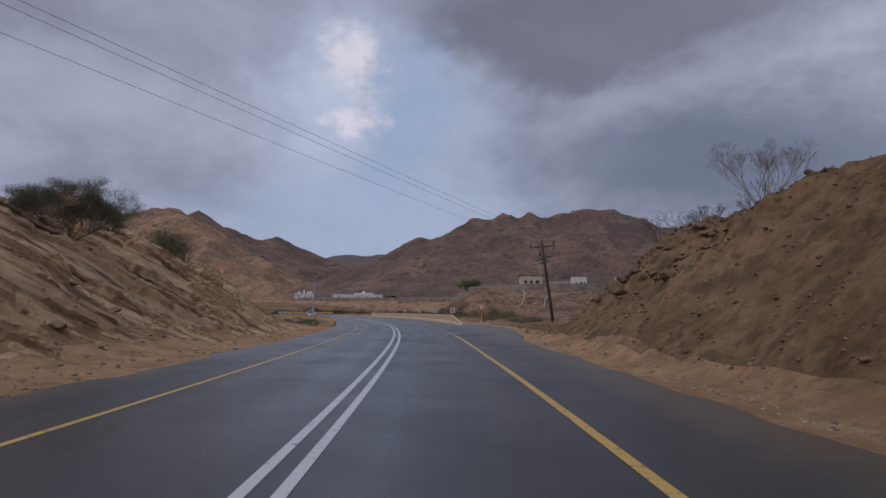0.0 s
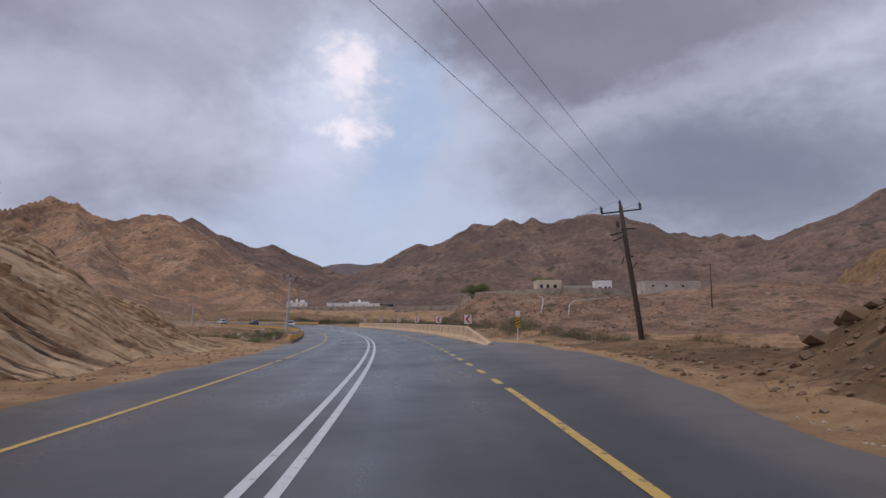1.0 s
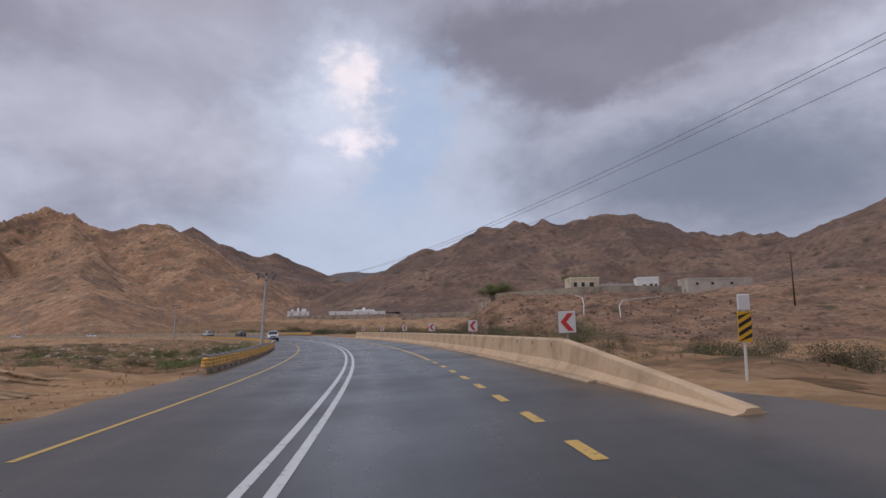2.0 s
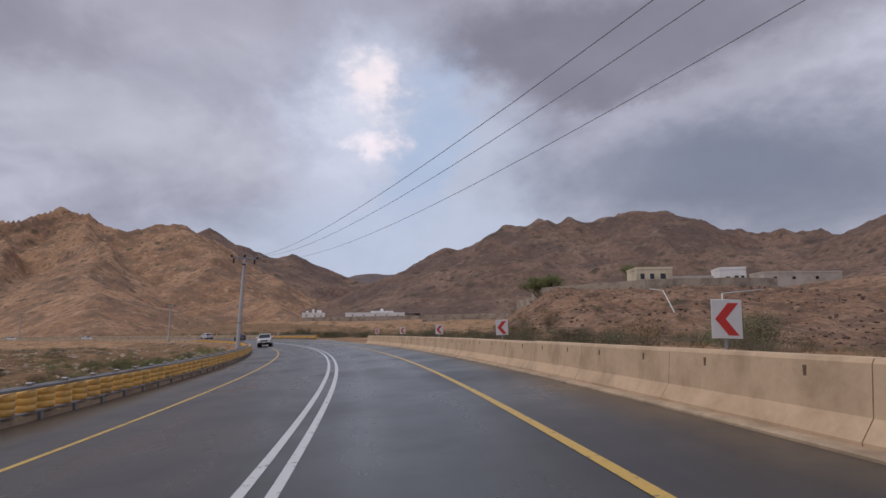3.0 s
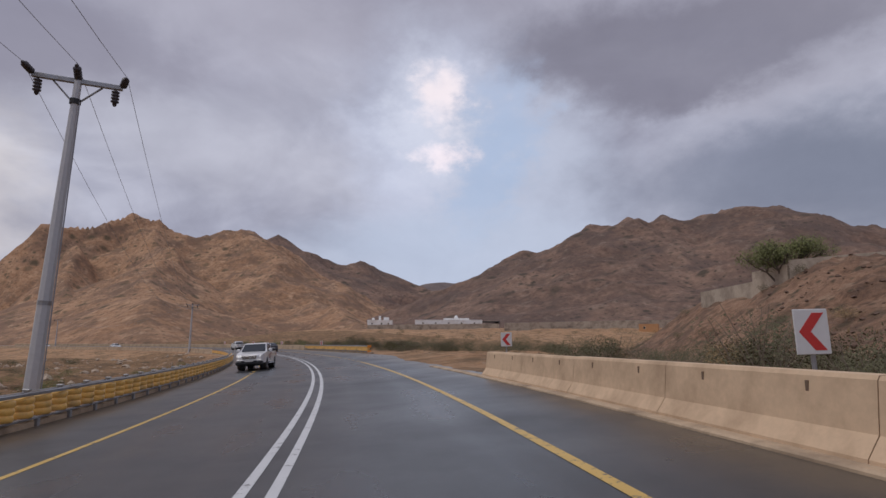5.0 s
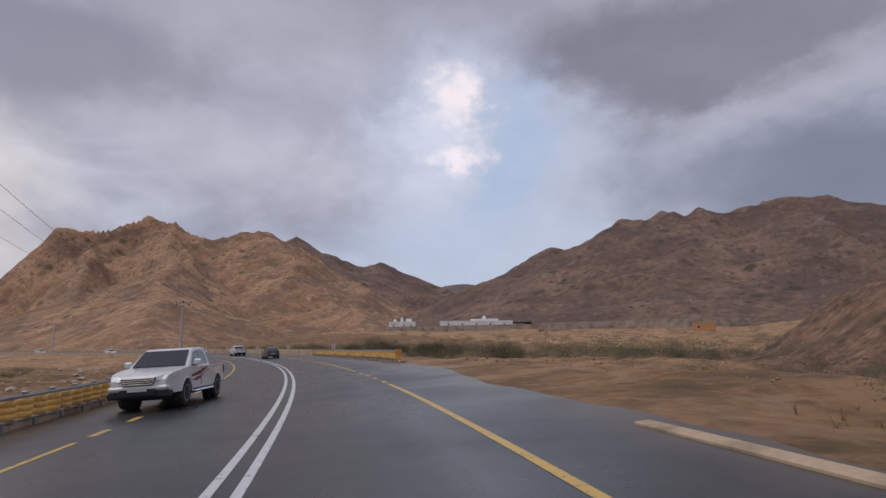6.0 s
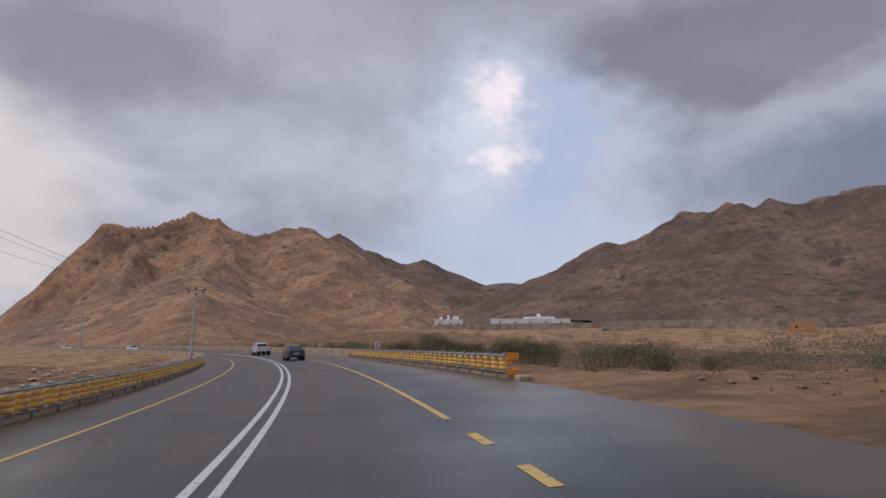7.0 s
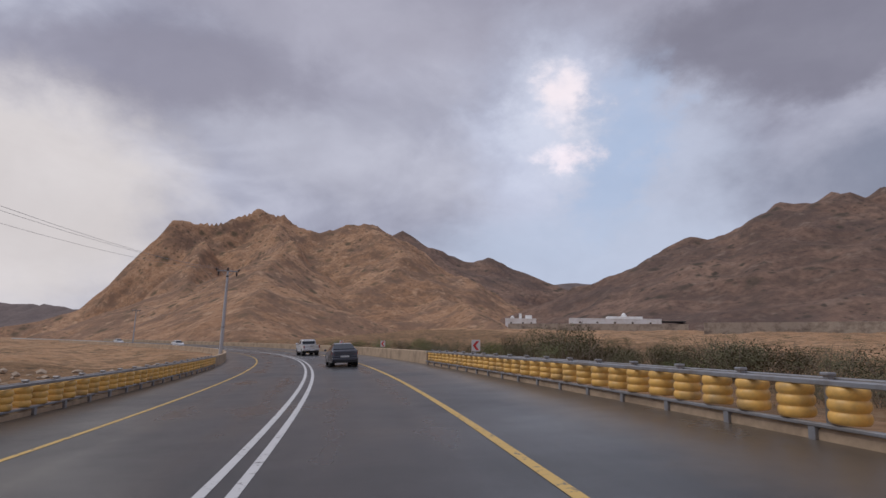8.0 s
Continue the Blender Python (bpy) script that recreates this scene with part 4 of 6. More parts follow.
def wood_pole():
    x, y, z = LINE[1]
    top = thing("utility_pole", "dark wooden power pole with steel crossarm and insulators", "utility pole", m=pose(x, y, z, 0, -7.2, 2))
    part("mast", Shape().tube([(0, 0, -1), (0.02, 0, 3), (-0.01, 0, 6), (0, 0, 8.95)], [0.16, 0.15, 0.13, 0.11], 10).mesh("mast", POLE_WOOD, True), top, "tarred wooden mast")
    part("crossarm", Shape().box(-1.15, 1.15, -0.04, 0.04, 8.62, 8.70, 0.01).mesh("crossarm", BLACK_IRON), top, "dark steel crossarm")
    part("lower_arm", Shape().box(-0.18, 0.75, -0.04, 0.04, 7.62, 7.69, 0.01, pose(0, 0, 0, 0, 0, 15)).mesh("lower_arm", BLACK_IRON), top)
    part("bracket", Shape().tube([(-0.45, 0, 5.75), (-0.25, 0, 6.1), (0.05, 0, 6.15), (0.3, 0, 6.05)], 0.035, 6).mesh("bracket", BLACK_IRON), top)
    for px, pz in ((-1.1, 8.70), (1.1, 8.70), (0, 8.95)):
        part("insulator", insulator("insulator", (px, 0, pz), (0, 0, 1)), top, "dark ribbed insulator")
    part("arrester", insulator("arrester", (-0.3, 0, 7.75), (-0.1, 0, 1), 1.3), top, "dark surge arrester")
    for k, (a, b) in enumerate((((-0.15, 0, 7.5), (-0.9, -0.5, 7.35)), ((-0.12, 0, 7.25), (-0.75, -0.3, 7.05)))):
        part("strain_string", Shape().tube([Vector(a).lerp(Vector(b), t / 10) for t in range(11)], [0.02 if t % 2 else 0.06 for t in range(11)], 8).mesh("strain_string", CERAMIC), top, "string of dark insulator discs")
    part("step_iron", Shape().tube([(0.12, 0, 5.4), (0.42, 0, 5.75)], 0.025, 6).mesh("step_iron", BLACK_IRON), top)
    m = pose(x, y, z, 0, -7.2, 2)
    return [m @ Vector(p) for p in ((-1.1, 0, 9.05), (0, 0, 9.3), (1.1, 0, 9.05))]


def steel_pole(at, yaw, lean, tall=9.9):
    x, y, z = at
    m = pose(x, y, z, 0, lean, yaw)
    top = thing("utility_pole", "grey octagonal steel power pole with dark insulators", "utility pole", m=m)
    part("mast", Shape().tube([(0, 0, -1), (0, 0, 1.0), (0, 0, tall)], [0.205, 0.195, 0.10], 8).mesh("mast", POLE_GREY), top, "tapered grey steel mast")
    part("collar", Shape().tube([(0, 0, 3.4), (0, 0, 3.52)], 0.178, 8).mesh("collar", GALV), top)
    part("clamp", Shape().tube([(0, 0, tall - 0.75), (0, 0, tall - 0.6)], 0.15, 8).mesh("clamp", BLACK_IRON), top)
    part("crossarm", Shape().box(-1.15, 1.15, -0.06, 0.06, tall - 0.12, tall + 0.02, 0.012).mesh("crossarm", GALV), top, "steel crossarm")
    for sx in (-1, 1):
        part("brace", Shape().tube([(sx * 0.62, 0.04, tall - 0.12), (sx * 0.1, 0.04, tall - 0.65)], 0.028, 6).mesh("brace", GALV), top)
        part("insulator", insulator("insulator", (sx * 1.15, 0, tall + 0.02), (sx * 0.35, -1, 0.25), 1.25), top, "dark ribbed insulator")
        part("hanging_insulator", insulator("hanging_insulator", (sx * 0.98, 0, tall - 0.14), (0, 0.1, -1), 1.35), top, "dark hanging insulator")
    part("insulator", insulator("insulator", (0, 0, tall + 0.02), (0, -0.8, 0.6), 1.35), top, "dark ribbed insulator")
    part("earth_cable", Shape().tube([(0.14, -0.1, tall - 0.7), (0.21, -0.12, 5), (0.26, -0.14, 1)], 0.018, 5).mesh("earth_cable", WIRE), top, "thin grey earth cable")
    return [m @ Vector(p) for p in ((-1.3, -0.35, tall + 0.15), (0, -0.35, tall + 0.35), (1.3, -0.35, tall + 0.15))]


ATTACH.append([Vector((-29.9, -19.5, 10.4)), Vector((-29, -20, 10.7)), Vector((-28.1, -20.5, 10.4))])
ATTACH.append(wood_pole())
ATTACH.append(steel_pole(LINE[2], 29, 2.2))
ATTACH.append(steel_pole(LINE[3], 40, 0.5))
ATTACH.append(steel_pole(LINE[4], 50, 0.0))
for a, b, sag in zip(ATTACH[:-1], ATTACH[1:], (0.003, 0.037, 0.03, 0.03)):
    for p, q in zip(a, b):
        pts = []
        for k in range(25):
            t = k / 24
            r = p.lerp(q, t)
            r.z -= 4 * t * (1 - t) * (p - q).length * sag
            pts.append(r)
        thing("power_cable", "thin dark overhead power cable between poles", "cable", "overhead cables", me=Shape().tube(pts, 0.008, 5).mesh("power_cable", WIRE))
back_pole = thing("utility_pole", "plain dark wooden power pole with crossarm", "utility pole", m=pose(-29, -20, 0, 0, 0, -28))
gz = float(ground_height(np.array([[-29.0]]), np.array([[-20.0]]))[0, 0])
part("mast", Shape().tube([(0, 0, gz - 0.5), (0, 0, 10.6)], [0.16, 0.11], 10).mesh("mast", POLE_WOOD, True), back_pole, "tarred wooden mast")
part("crossarm", Shape().box(-1.2, 1.2, -0.04, 0.04, 10.3, 10.38, 0.01).mesh("crossarm", BLACK_IRON), back_pole)


def small_pole(x, y, tall, label):
    z = float(ground_height(np.array([[x]]), np.array([[y]]))[0, 0])
    top = thing("utility_pole", label, "utility pole", m=pose(x, y, z))
    part("mast", Shape().tube([(0, 0, -0.5), (0.03, 0, tall)], [0.14, 0.09], 8).mesh("mast", POLE_WOOD, True), top)
    part("crossarm", Shape().box(-0.8, 0.8, -0.04, 0.04, tall - 0.35, tall - 0.27, 0.01).mesh("crossarm", BLACK_IRON), top)


small_pole(52, 138, 8.6, "thin dark wooden power pole beside the track")


# ---- buildings ----
def gz_at(x, y):
    return float(ground_height(np.array([[x]]), np.array([[y]]))[0, 0])


def wall_run(pts, tall, mat, label, tops=None):
    top = thing("boundary_wall", label, "wall", m=Matrix())
    for i, (a, b) in enumerate(zip(pts[:-1], pts[1:])):
        n = max(1, int(round(math.dist(a, b) / 6)))
        for k in range(n):
            p = Vector(a).lerp(Vector(b), k / n)
            q = Vector(a).lerp(Vector(b), (k + 1) / n)
            u = (q - p).normalized()
            w = Vector((-u.y, u.x)) * 0.1
            zt = [(tops[i] + (tops[i + 1] - tops[i]) * f) if tops else None for f in (k / n, (k + 1) / n)]
            z = [t if t is not None else max(gz_at(*p), gz_at(*q)) + tall for t in zt]
            zb = min(gz_at(*p), gz_at(*q)) - 0.6
            vs = []
            for e, zz in ((p, z[0]), (q - u * 0.02, z[1])):
                vs += [(*(e - w), zb), (*(e + w), zb), (*(e + w), zz), (*(e - w), zz)]
            part("panel", Shape().add(vs, [(0, 1, 2, 3), (7, 6, 5, 4), (0, 4, 5, 1), (1, 5, 6, 2), (2, 6, 7, 3), (3, 7, 4, 0)]).mesh("panel", mat), top)
    return top


def house(x, y, turn, w, deep, tall, mat, label, windows, z=None, extra=()):
    """A flat-roofed house: walls, parapet, recessed windows; extra boxes on its roof."""
    z = gz_at(x, y) if z is None else z
    top = thing("house", label, "house", m=pose(x, y, z, 0, 0, turn))
    part("shell", Shape().box(-w / 2, w / 2, -deep / 2, deep / 2, -1.5, tall, 0.03).mesh("shell", mat), top)
    par = Shape()
    for x0, x1, y0, y1 in ((-w / 2 - 0.05, w / 2 + 0.05, -deep / 2 - 0.05, -deep / 2 + 0.15), (-w / 2 - 0.05, w / 2 + 0.05, deep / 2 - 0.15, deep / 2 + 0.05),
                           (-w / 2 - 0.05, -w / 2 + 0.15, -deep / 2 + 0.15, deep / 2 - 0.15), (w / 2 - 0.15, w / 2 + 0.05, -deep / 2 + 0.15, deep / 2 - 0.15)):
        par.box(x0, x1, y0, y1, tall - 0.05, tall + 0.35, 0.02)
    part("parapet", par.mesh("parapet", mat), top)
    for wx, wz, ww, wh in windows:
        fr = part("window", Shape().box(wx - ww / 2, wx + ww / 2, -deep / 2 - 0.05, -deep / 2 + 0.05, wz, wz + wh, 0.01).mesh("window", PLASTER), top, "plain window with dark pane")
        part("pane", Shape().box(wx - ww / 2 + 0.08, wx + ww / 2 - 0.08, -deep / 2 - 0.07, -deep / 2 - 0.02, wz + 0.08, wz + wh - 0.08, 0.005).mesh("pane", WINDOW_DARK), fr)
    for ex, ew, ed, eh in extra:
        part("roof_room", Shape().box(ex - ew / 2, ex + ew / 2, -ed / 2, ed / 2, tall, tall + eh, 0.03).mesh("roof_room", mat), top)
    return top


wall_run([(6.6, 162.3), (22, 157.6), (35.4, 158.4), (43, 160)], 1.5, WALL_STONE, "grey block wall along the edge of a terrace", [8.45, 9.15, 9.35, 9.3])
wall_run([(6.6, 162.5), (4, 180)], 1.5, WALL_STONE, "grey block wall along the edge of a terrace")
house(23.7, 161.2, 2, 5.6, 5, 3.9, PLASTER, "low cream plastered house with small dark windows", [(-1.9, 2.3, 0.8, 1.0), (-0.4, 2.3, 0.8, 1.0), (1.3, 2.3, 1.0, 1.0)], z=6.95)
house(37.6, 164.5, -8, 4.0, 5, 3.4, PLASTER_WHITE, "white cubic house with arched entrance and windows", [(0.5, 0.8, 0.7, 1.6), (1.4, 0.8, 0.6, 1.6), (-0.8, 0.4, 0.8, 1.9)], z=7.6)
house(32.5, 168, 0, 6.5, 4, 2.4, PLASTER_DULL, "low dusty outbuilding behind the yard wall", [(-1.5, 1.0, 0.8, 0.8)], z=7.6)
house(67, 199, 2, 17, 6, 2.6, PLASTER_DULL, "long low pale building behind scrub", [(-6, 1.1, 0.9, 0.8), (-2, 1.1, 0.9, 0.8), (3, 1.1, 0.9, 0.8)], z=10.8)
house(102, 205, -6, 13, 6, 2.6, PLASTER_DULL, "long low pale building behind scrub", [(-3, 1.1, 0.9, 0.8), (2, 1.1, 0.9, 0.8)], z=10.8)
wall_run([(58, 197), (76, 195), (110, 202)], 2.0, WALL_STONE, "grey block wall in front of pale buildings", [11.0, 11.0, 11.4])

farm = house(-61, 409, 10, 34, 14, 2.6, PLASTER_WHITE, "long low white farmhouse with small roof dome", [(k * 6.5, 1.0, 0.8, 0.7) for k in range(-2, 3)], z=10.0, extra=((4, 13, 9, 1.3),))
part("dome_base", Shape().box(3.0, 5.0, -1.0, 1.0, 3.85, 4.5, 0.03).mesh("dome_base", PLASTER_WHITE), farm)
part("dome", Shape().lathe([(0.9, 4.5), (0.86, 4.8), (0.65, 5.15), (0.35, 5.4), (0.05, 5.5)], 14, pose(4, 0, 0)).mesh("dome", PLASTER_WHITE, True), farm, "small white dome")
part("canopy", Shape().box(12, 26, -5, 4, 2.0, 2.35, 0.03).mesh("canopy", BLACK_IRON), farm, "dark flat canopy")
villa = house(-105, 437, 12, 14, 9, 3.4, PLASTER_WHITE, "white house with two small roof turrets", [(-4.4, 1.2, 0.8, 0.9), (1, 1.2, 0.8, 0.9), (4.8, 1.2, 0.8, 0.9)], z=10.6, extra=((3.5, 3, 3, 2.0),))
part("turret", Shape().box(-0.9, 0.3, -0.6, 0.6, 3.4, 6.2, 0.03).mesh("turret", PLASTER_WHITE), villa)
part("turret", Shape().lathe([(0.9, 3.4), (0.9, 4.4), (0.6, 4.9), (0.05, 5.1)], 12, pose(-4, 0, 0)).mesh("turret", PLASTER_WHITE, True), villa)
wall_run([(-98, 388), (-62, 394), (-34, 397)], 1.6, WALL_STONE, "long brown-grey field wall below the farm", [10.2, 10.6, 10.8])
wall_run([(-30, 372), (0, 378), (28, 374), (52, 380)], 1.6, WALL_STONE, "long pale field wall below the mountain", [10.3, 10.9, 11.2, 11.4])
house(27, 345, -15, 7, 5, 2.6, plain("orange_plaster", (0.50, 0.27, 0.13), 0.9, grain=3), "small orange-brown hut on the slope", [(-1.5, 1, 0.9, 1)])

for label, pts in (("bent white pipe running down the rock slope", [(19.4, 147, 7.0), (19.2, 141.0, 6.3), (18.6, 137.5, 4.9), (17.2, 131.6, 2.6)]),
                   ("white pipe curving over the rock slope", [(21.6, 128, 2.8), (22.6, 132, 4.6), (24.5, 136.5, 5.6), (28, 140, 6.0), (34, 146, 6.6)])):
    pts = [Vector((x, y, max(z, gz_at(x, y) + 0.1))) for x, y, z in pts]
    thing("pipe", label, "pipe", me=Shape().tube(pts, 0.07, 8).mesh("pipe", PIPE, True))


# ---- vehicles ----
CAR_WHITE = plain("white_car_paint", (0.74, 0.74, 0.75), 0.28, grain=2, vary=0.05, dirt=(0.55, 0.50, 0.44), coat=0.6)
CAR_GREY = plain("dark_grey_car_paint", (0.075, 0.078, 0.095), 0.3, 0.35, grain=2, vary=0.1, coat=0.6)
CAR_GLASS = plain("tinted_car_glass", (0.025, 0.03, 0.038), 0.08, grain=4, vary=0.1)
RUBBER = plain("tyre_rubber", (0.022, 0.022, 0.023), 0.85, grain=12, vary=0.3, dirt=(0.08, 0.065, 0.05))
ALLOY = plain("alloy_rim", (0.42, 0.42, 0.44), 0.4, 0.6, grain=10)
TRIM_BLACK = plain("black_plastic", (0.025, 0.025, 0.027), 0.6, grain=14)
CHROME = plain("chrome", (0.6, 0.6, 0.62), 0.18, 0.9, grain=8, vary=0.05)
LAMP_RED = plain("red_lamp_glass", (0.32, 0.02, 0.02), 0.2, grain=8)
LAMP_CLEAR = plain("clear_lamp_glass", (0.55, 0.56, 0.58), 0.12, 0.2, grain=8)
PLATE = plain("plain_plate", (0.62, 0.62, 0.6), 0.5, grain=10)
STRIPE_RED = plain("dark_red_decal", (0.22, 0.022, 0.03), 0.35, grain=4, vary=0.25)
STRIPE_GREY = plain("grey_decal", (0.30, 0.29, 0.29), 0.35, grain=4)


def slab(outline, wide, cut=0.05, mat=None, name="body"):
    """A side outline (y, z) made solid across the car; wide(y, z) is the half width, cut rounds its rim."""
    n = len(outline)
    cy = sum(p[0] for p in outline) / n
    cz = sum(p[1] for p in outline) / n
    vs, fs = [], []
    cols = []
    for t, shrink in ((-1.0, cut), (-0.985, cut * 0.35), (-0.94, 0.0), (0.0, 0.0), (0.94, 0.0), (0.985, cut * 0.35), (1.0, cut)):
        ring = []
        for y, z in outline:
            dy, dz = cy - y, cz - z
            r = math.hypot(dy, dz) or 1
            yy, zz = y + dy / r * shrink, z + dz / r * shrink
            ring.append((t * wide(y, z), yy, zz))
        cols.append(ring)
    for ring in cols:
        vs += ring
    for i in range(len(cols) - 1):
        fs += [(i * n + j, i * n + (j + 1) % n, (i + 1) * n + (j + 1) % n, (i + 1) * n + j) for j in range(n)]
    fs += [tuple(range(n))[::-1], tuple((len(cols) - 1) * n + j for j in range(n))]
    me = Shape().add(vs, fs).mesh(name, mat)
    bm = bmesh.new()
    bm.from_mesh(me)
    bmesh.ops.recalc_face_normals(bm, faces=bm.faces)
    bmesh.ops.triangulate(bm, faces=[f for f in bm.faces if len(f.verts) > 4])
    bm.to_mesh(me)
    bm.free()
    return me


def arch(cy, r, z0, n=9):
    """Points over a wheel opening, from the front of it to the back."""
    a0 = math.asin(max(-1, min(1, (z0 - 0.36) / r)))
    return [(cy + r * math.cos(a), 0.36 + r * math.sin(a)) for a in np.linspace(a0, math.pi - a0, n)]


def wheel(parent, x, y, r, wide):
    s = 1 if x > 0 else -1
    q = pose(x, y, r, 0, 90 * s, 0)
    tyre = Shape().lathe([(r * 0.62, -wide / 2), (r * 0.9, -wide / 2), (r * 0.98, -wide / 2 + 0.03), (r, -wide / 4), (r, wide / 4), (r * 0.98, wide / 2 - 0.03), (r * 0.9, wide / 2), (r * 0.62, wide / 2)], 24, q)
    ob = part("wheel", tyre.mesh("wheel", RUBBER, True), parent, "black tyre on alloy rim")
    rim = Shape().lathe([(r * 0.62, wide * 0.2), (r * 0.63, wide / 2 + 0.004), (r * 0.57, wide / 2 + 0.004), (r * 0.54, wide / 2 - 0.05), (r * 0.2, wide / 2 - 0.06), (0.02, wide / 2 - 0.06)], 20, q)
    for k in range(6):
        m = q @ pose(0, 0, 0, 0, 0, 60 * k)
        rim.box(0.04, r * 0.58, -0.028, 0.028, wide / 2 - 0.06, wide / 2 - 0.012, 0.008, m)
    part("rim", rim.mesh("rim", ALLOY), ob)
    part("hub", Shape().lathe([(0.06, wide / 2 - 0.06), (0.055, wide / 2), (0.02, wide / 2 + 0.005)], 12, q).mesh("hub", TRIM_BLACK), ob)


def quad_on(me_name, mat, pts, thick, sign=1):
    """A thin plate over a planar outline, thickened along x."""
    n = len(pts)
    vs = [(x, y, z) for x, y, z in pts] + [(x + sign * thick, y, z) for x, y, z in pts]
    fs = [tuple(range(n)), tuple(range(2 * n - 1, n - 1, -1))] + [(i, (i + 1) % n, n + (i + 1) % n, n + i) for i in range(n)]
    return Shape().add(vs, fs).mesh(me_name, mat)


def pickup(m, label, group="", decals=True):
    """A double-cab pickup, nose to +y, on its wheels at z = 0."""
    top = thing("pickup_truck", label, "pickup truck", group, m=m)
    W = 0.92

    def wide(y, z):
        w = W - (0.17 if y > 0 else 0.05) * max(0, (abs(y) - 1.75) / 0.87) ** 2 - 0.03 * max(0, 0.62 - z) - 0.06 * max(0, z - 0.95)
        return w
    low = 0.46
    out = [(2.56, 0.50), (2.63, 0.72), (2.60, 0.86), (2.50, 0.97), (2.30, 1.04), (1.9, 1.10), (1.5, 1.15), (1.15, 1.18), (0.95, 1.16), (-0.88, 1.16), (-0.90, 1.14), (-2.62, 1.14), (-2.66, 1.10), (-2.62, 0.60), (-2.5, 0.55)]
    out += arch(-1.68, 0.47, low)[::-1] + [(-1.1, low), (0.9, low)] + arch(1.42, 0.47, low)[::-1] + [(2.3, low)]
    part("body", slab(out, wide, 0.05, CAR_WHITE), top, "white painted body")

    def cab_wide(y, z):
        return 0.875 - 0.20 * max(0, z - 1.10) / 0.7
    cab = [(1.22, 1.14), (0.45, 1.66), (0.25, 1.72), (-0.45, 1.74), (-0.72, 1.70), (-0.86, 1.55), (-0.90, 1.14)]
    part("cabin", slab(cab, cab_wide, 0.03, CAR_WHITE, "cabin"), top, "white painted cabin")
    for sx in (-1, 1):
        def at(y, z, lift=0.006):
            return (sx * (cab_wide(y, z) + lift), y, z)
        part("side_window", quad_on("side_window", CAR_GLASS, [at(*p) for p in ((0.88, 1.20), (0.42, 1.56), (0.22, 1.63), (0.16, 1.63), (0.16, 1.20))], 0.004, sx), top, "tinted side window")
        part("side_window", quad_on("side_window", CAR_GLASS, [at(*p) for p in ((0.07, 1.20), (0.07, 1.64), (-0.42, 1.65), (-0.62, 1.60), (-0.74, 1.40), (-0.74, 1.20))], 0.004, sx), top, "tinted side window")
        part("door_seam", Shape().box(sx * 0.918 - 0.004, sx * 0.918 + 0.004, 0.10, 0.115, 0.55, 1.15).mesh("door_seam", TRIM_BLACK), top)
        part("door_handle", Shape().box(sx * 0.93 - 0.02, sx * 0.93 + 0.02, 0.16, 0.38, 0.98, 1.02, 0.008).mesh("door_handle", CHROME), top, "chrome door handle")
        part("door_handle", Shape().box(sx * 0.93 - 0.02, sx * 0.93 + 0.02, -0.72, -0.50, 0.98, 1.02, 0.008).mesh("door_handle", CHROME), top, "chrome door handle")
        mir = part("mirror", Shape().box(sx * 1.03 - 0.11, sx * 1.03 + 0.11, 0.74, 0.86, 1.17, 1.36, 0.035).mesh("mirror", CAR_WHITE), top, "white door mirror")
        part("mirror_stalk", Shape().box(sx * 0.92 - 0.08, sx * 0.92 + 0.08, 0.77, 0.83, 1.15, 1.20, 0.01).mesh("mirror_stalk", TRIM_BLACK), mir)
        part("step_bar", Shape().tube([(sx * 0.88, 0.95, 0.42), (sx * 0.96, 0.85, 0.40), (sx * 0.96, -1.0, 0.40), (sx * 0.88, -1.1, 0.42)], 0.04, 8).mesh("step_bar", CHROME), top, "steel side step")
        lens = [(0.47, 2.655, 0.84), (0.74, 2.56, 0.85), (0.895, 2.22, 0.96), (0.84, 2.24, 1.035), (0.70, 2.46, 1.0), (0.47, 2.585, 0.945)]
        vs = [(sx * a, b, c) for a, b, c in lens] + [(sx * a * 0.93, b - 0.12, c - 0.01) for a, b, c in lens]
        part("headlight", Shape().add(vs, [tuple(range(6)), tuple(range(11, 5, -1))] + [(i, 6 + i, 6 + (i + 1) % 6, (i + 1) % 6) for i in range(6)]).mesh("headlight", LAMP_CLEAR), top, "clear swept-back headlight")
        part("fog_lamp", Shape().lathe([(0.07, 0), (0.07, 0.03), (0.03, 0.05)], 12, pose(sx * 0.64, 2.62, 0.62, -90)).mesh("fog_lamp", LAMP_CLEAR), top)
        part("tail_light", Shape().box(sx * 0.82 - 0.06, sx * 0.82 + 0.07, -2.675, -2.55, 0.80, 1.10, 0.02).mesh("tail_light", LAMP_RED), top, "red tail light")
        part("fender_flare", Shape().tube([(sx * 0.915, y, z) for y, z in arch(-1.68, 0.48, 0.5, 11)], 0.02, 6).mesh("fender_flare", CAR_WHITE), top)
        part("fender_flare", Shape().tube([(sx * 0.915, y, z) for y, z in arch(1.42, 0.48, 0.5, 11)], 0.02, 6).mesh("fender_flare", CAR_WHITE), top)
        for y in (1.42, -1.68):
            wheel(top, sx * 0.79, y, 0.39, 0.25)
            part("wheel_well", Shape().lathe([(0.45, -0.1), (0.45, 0.1), (0.02, 0.1)], 16, pose(sx * 0.62, y, 0.38, 0, 90 * sx)).mesh("wheel_well", TRIM_BLACK), top, "dark wheel well")
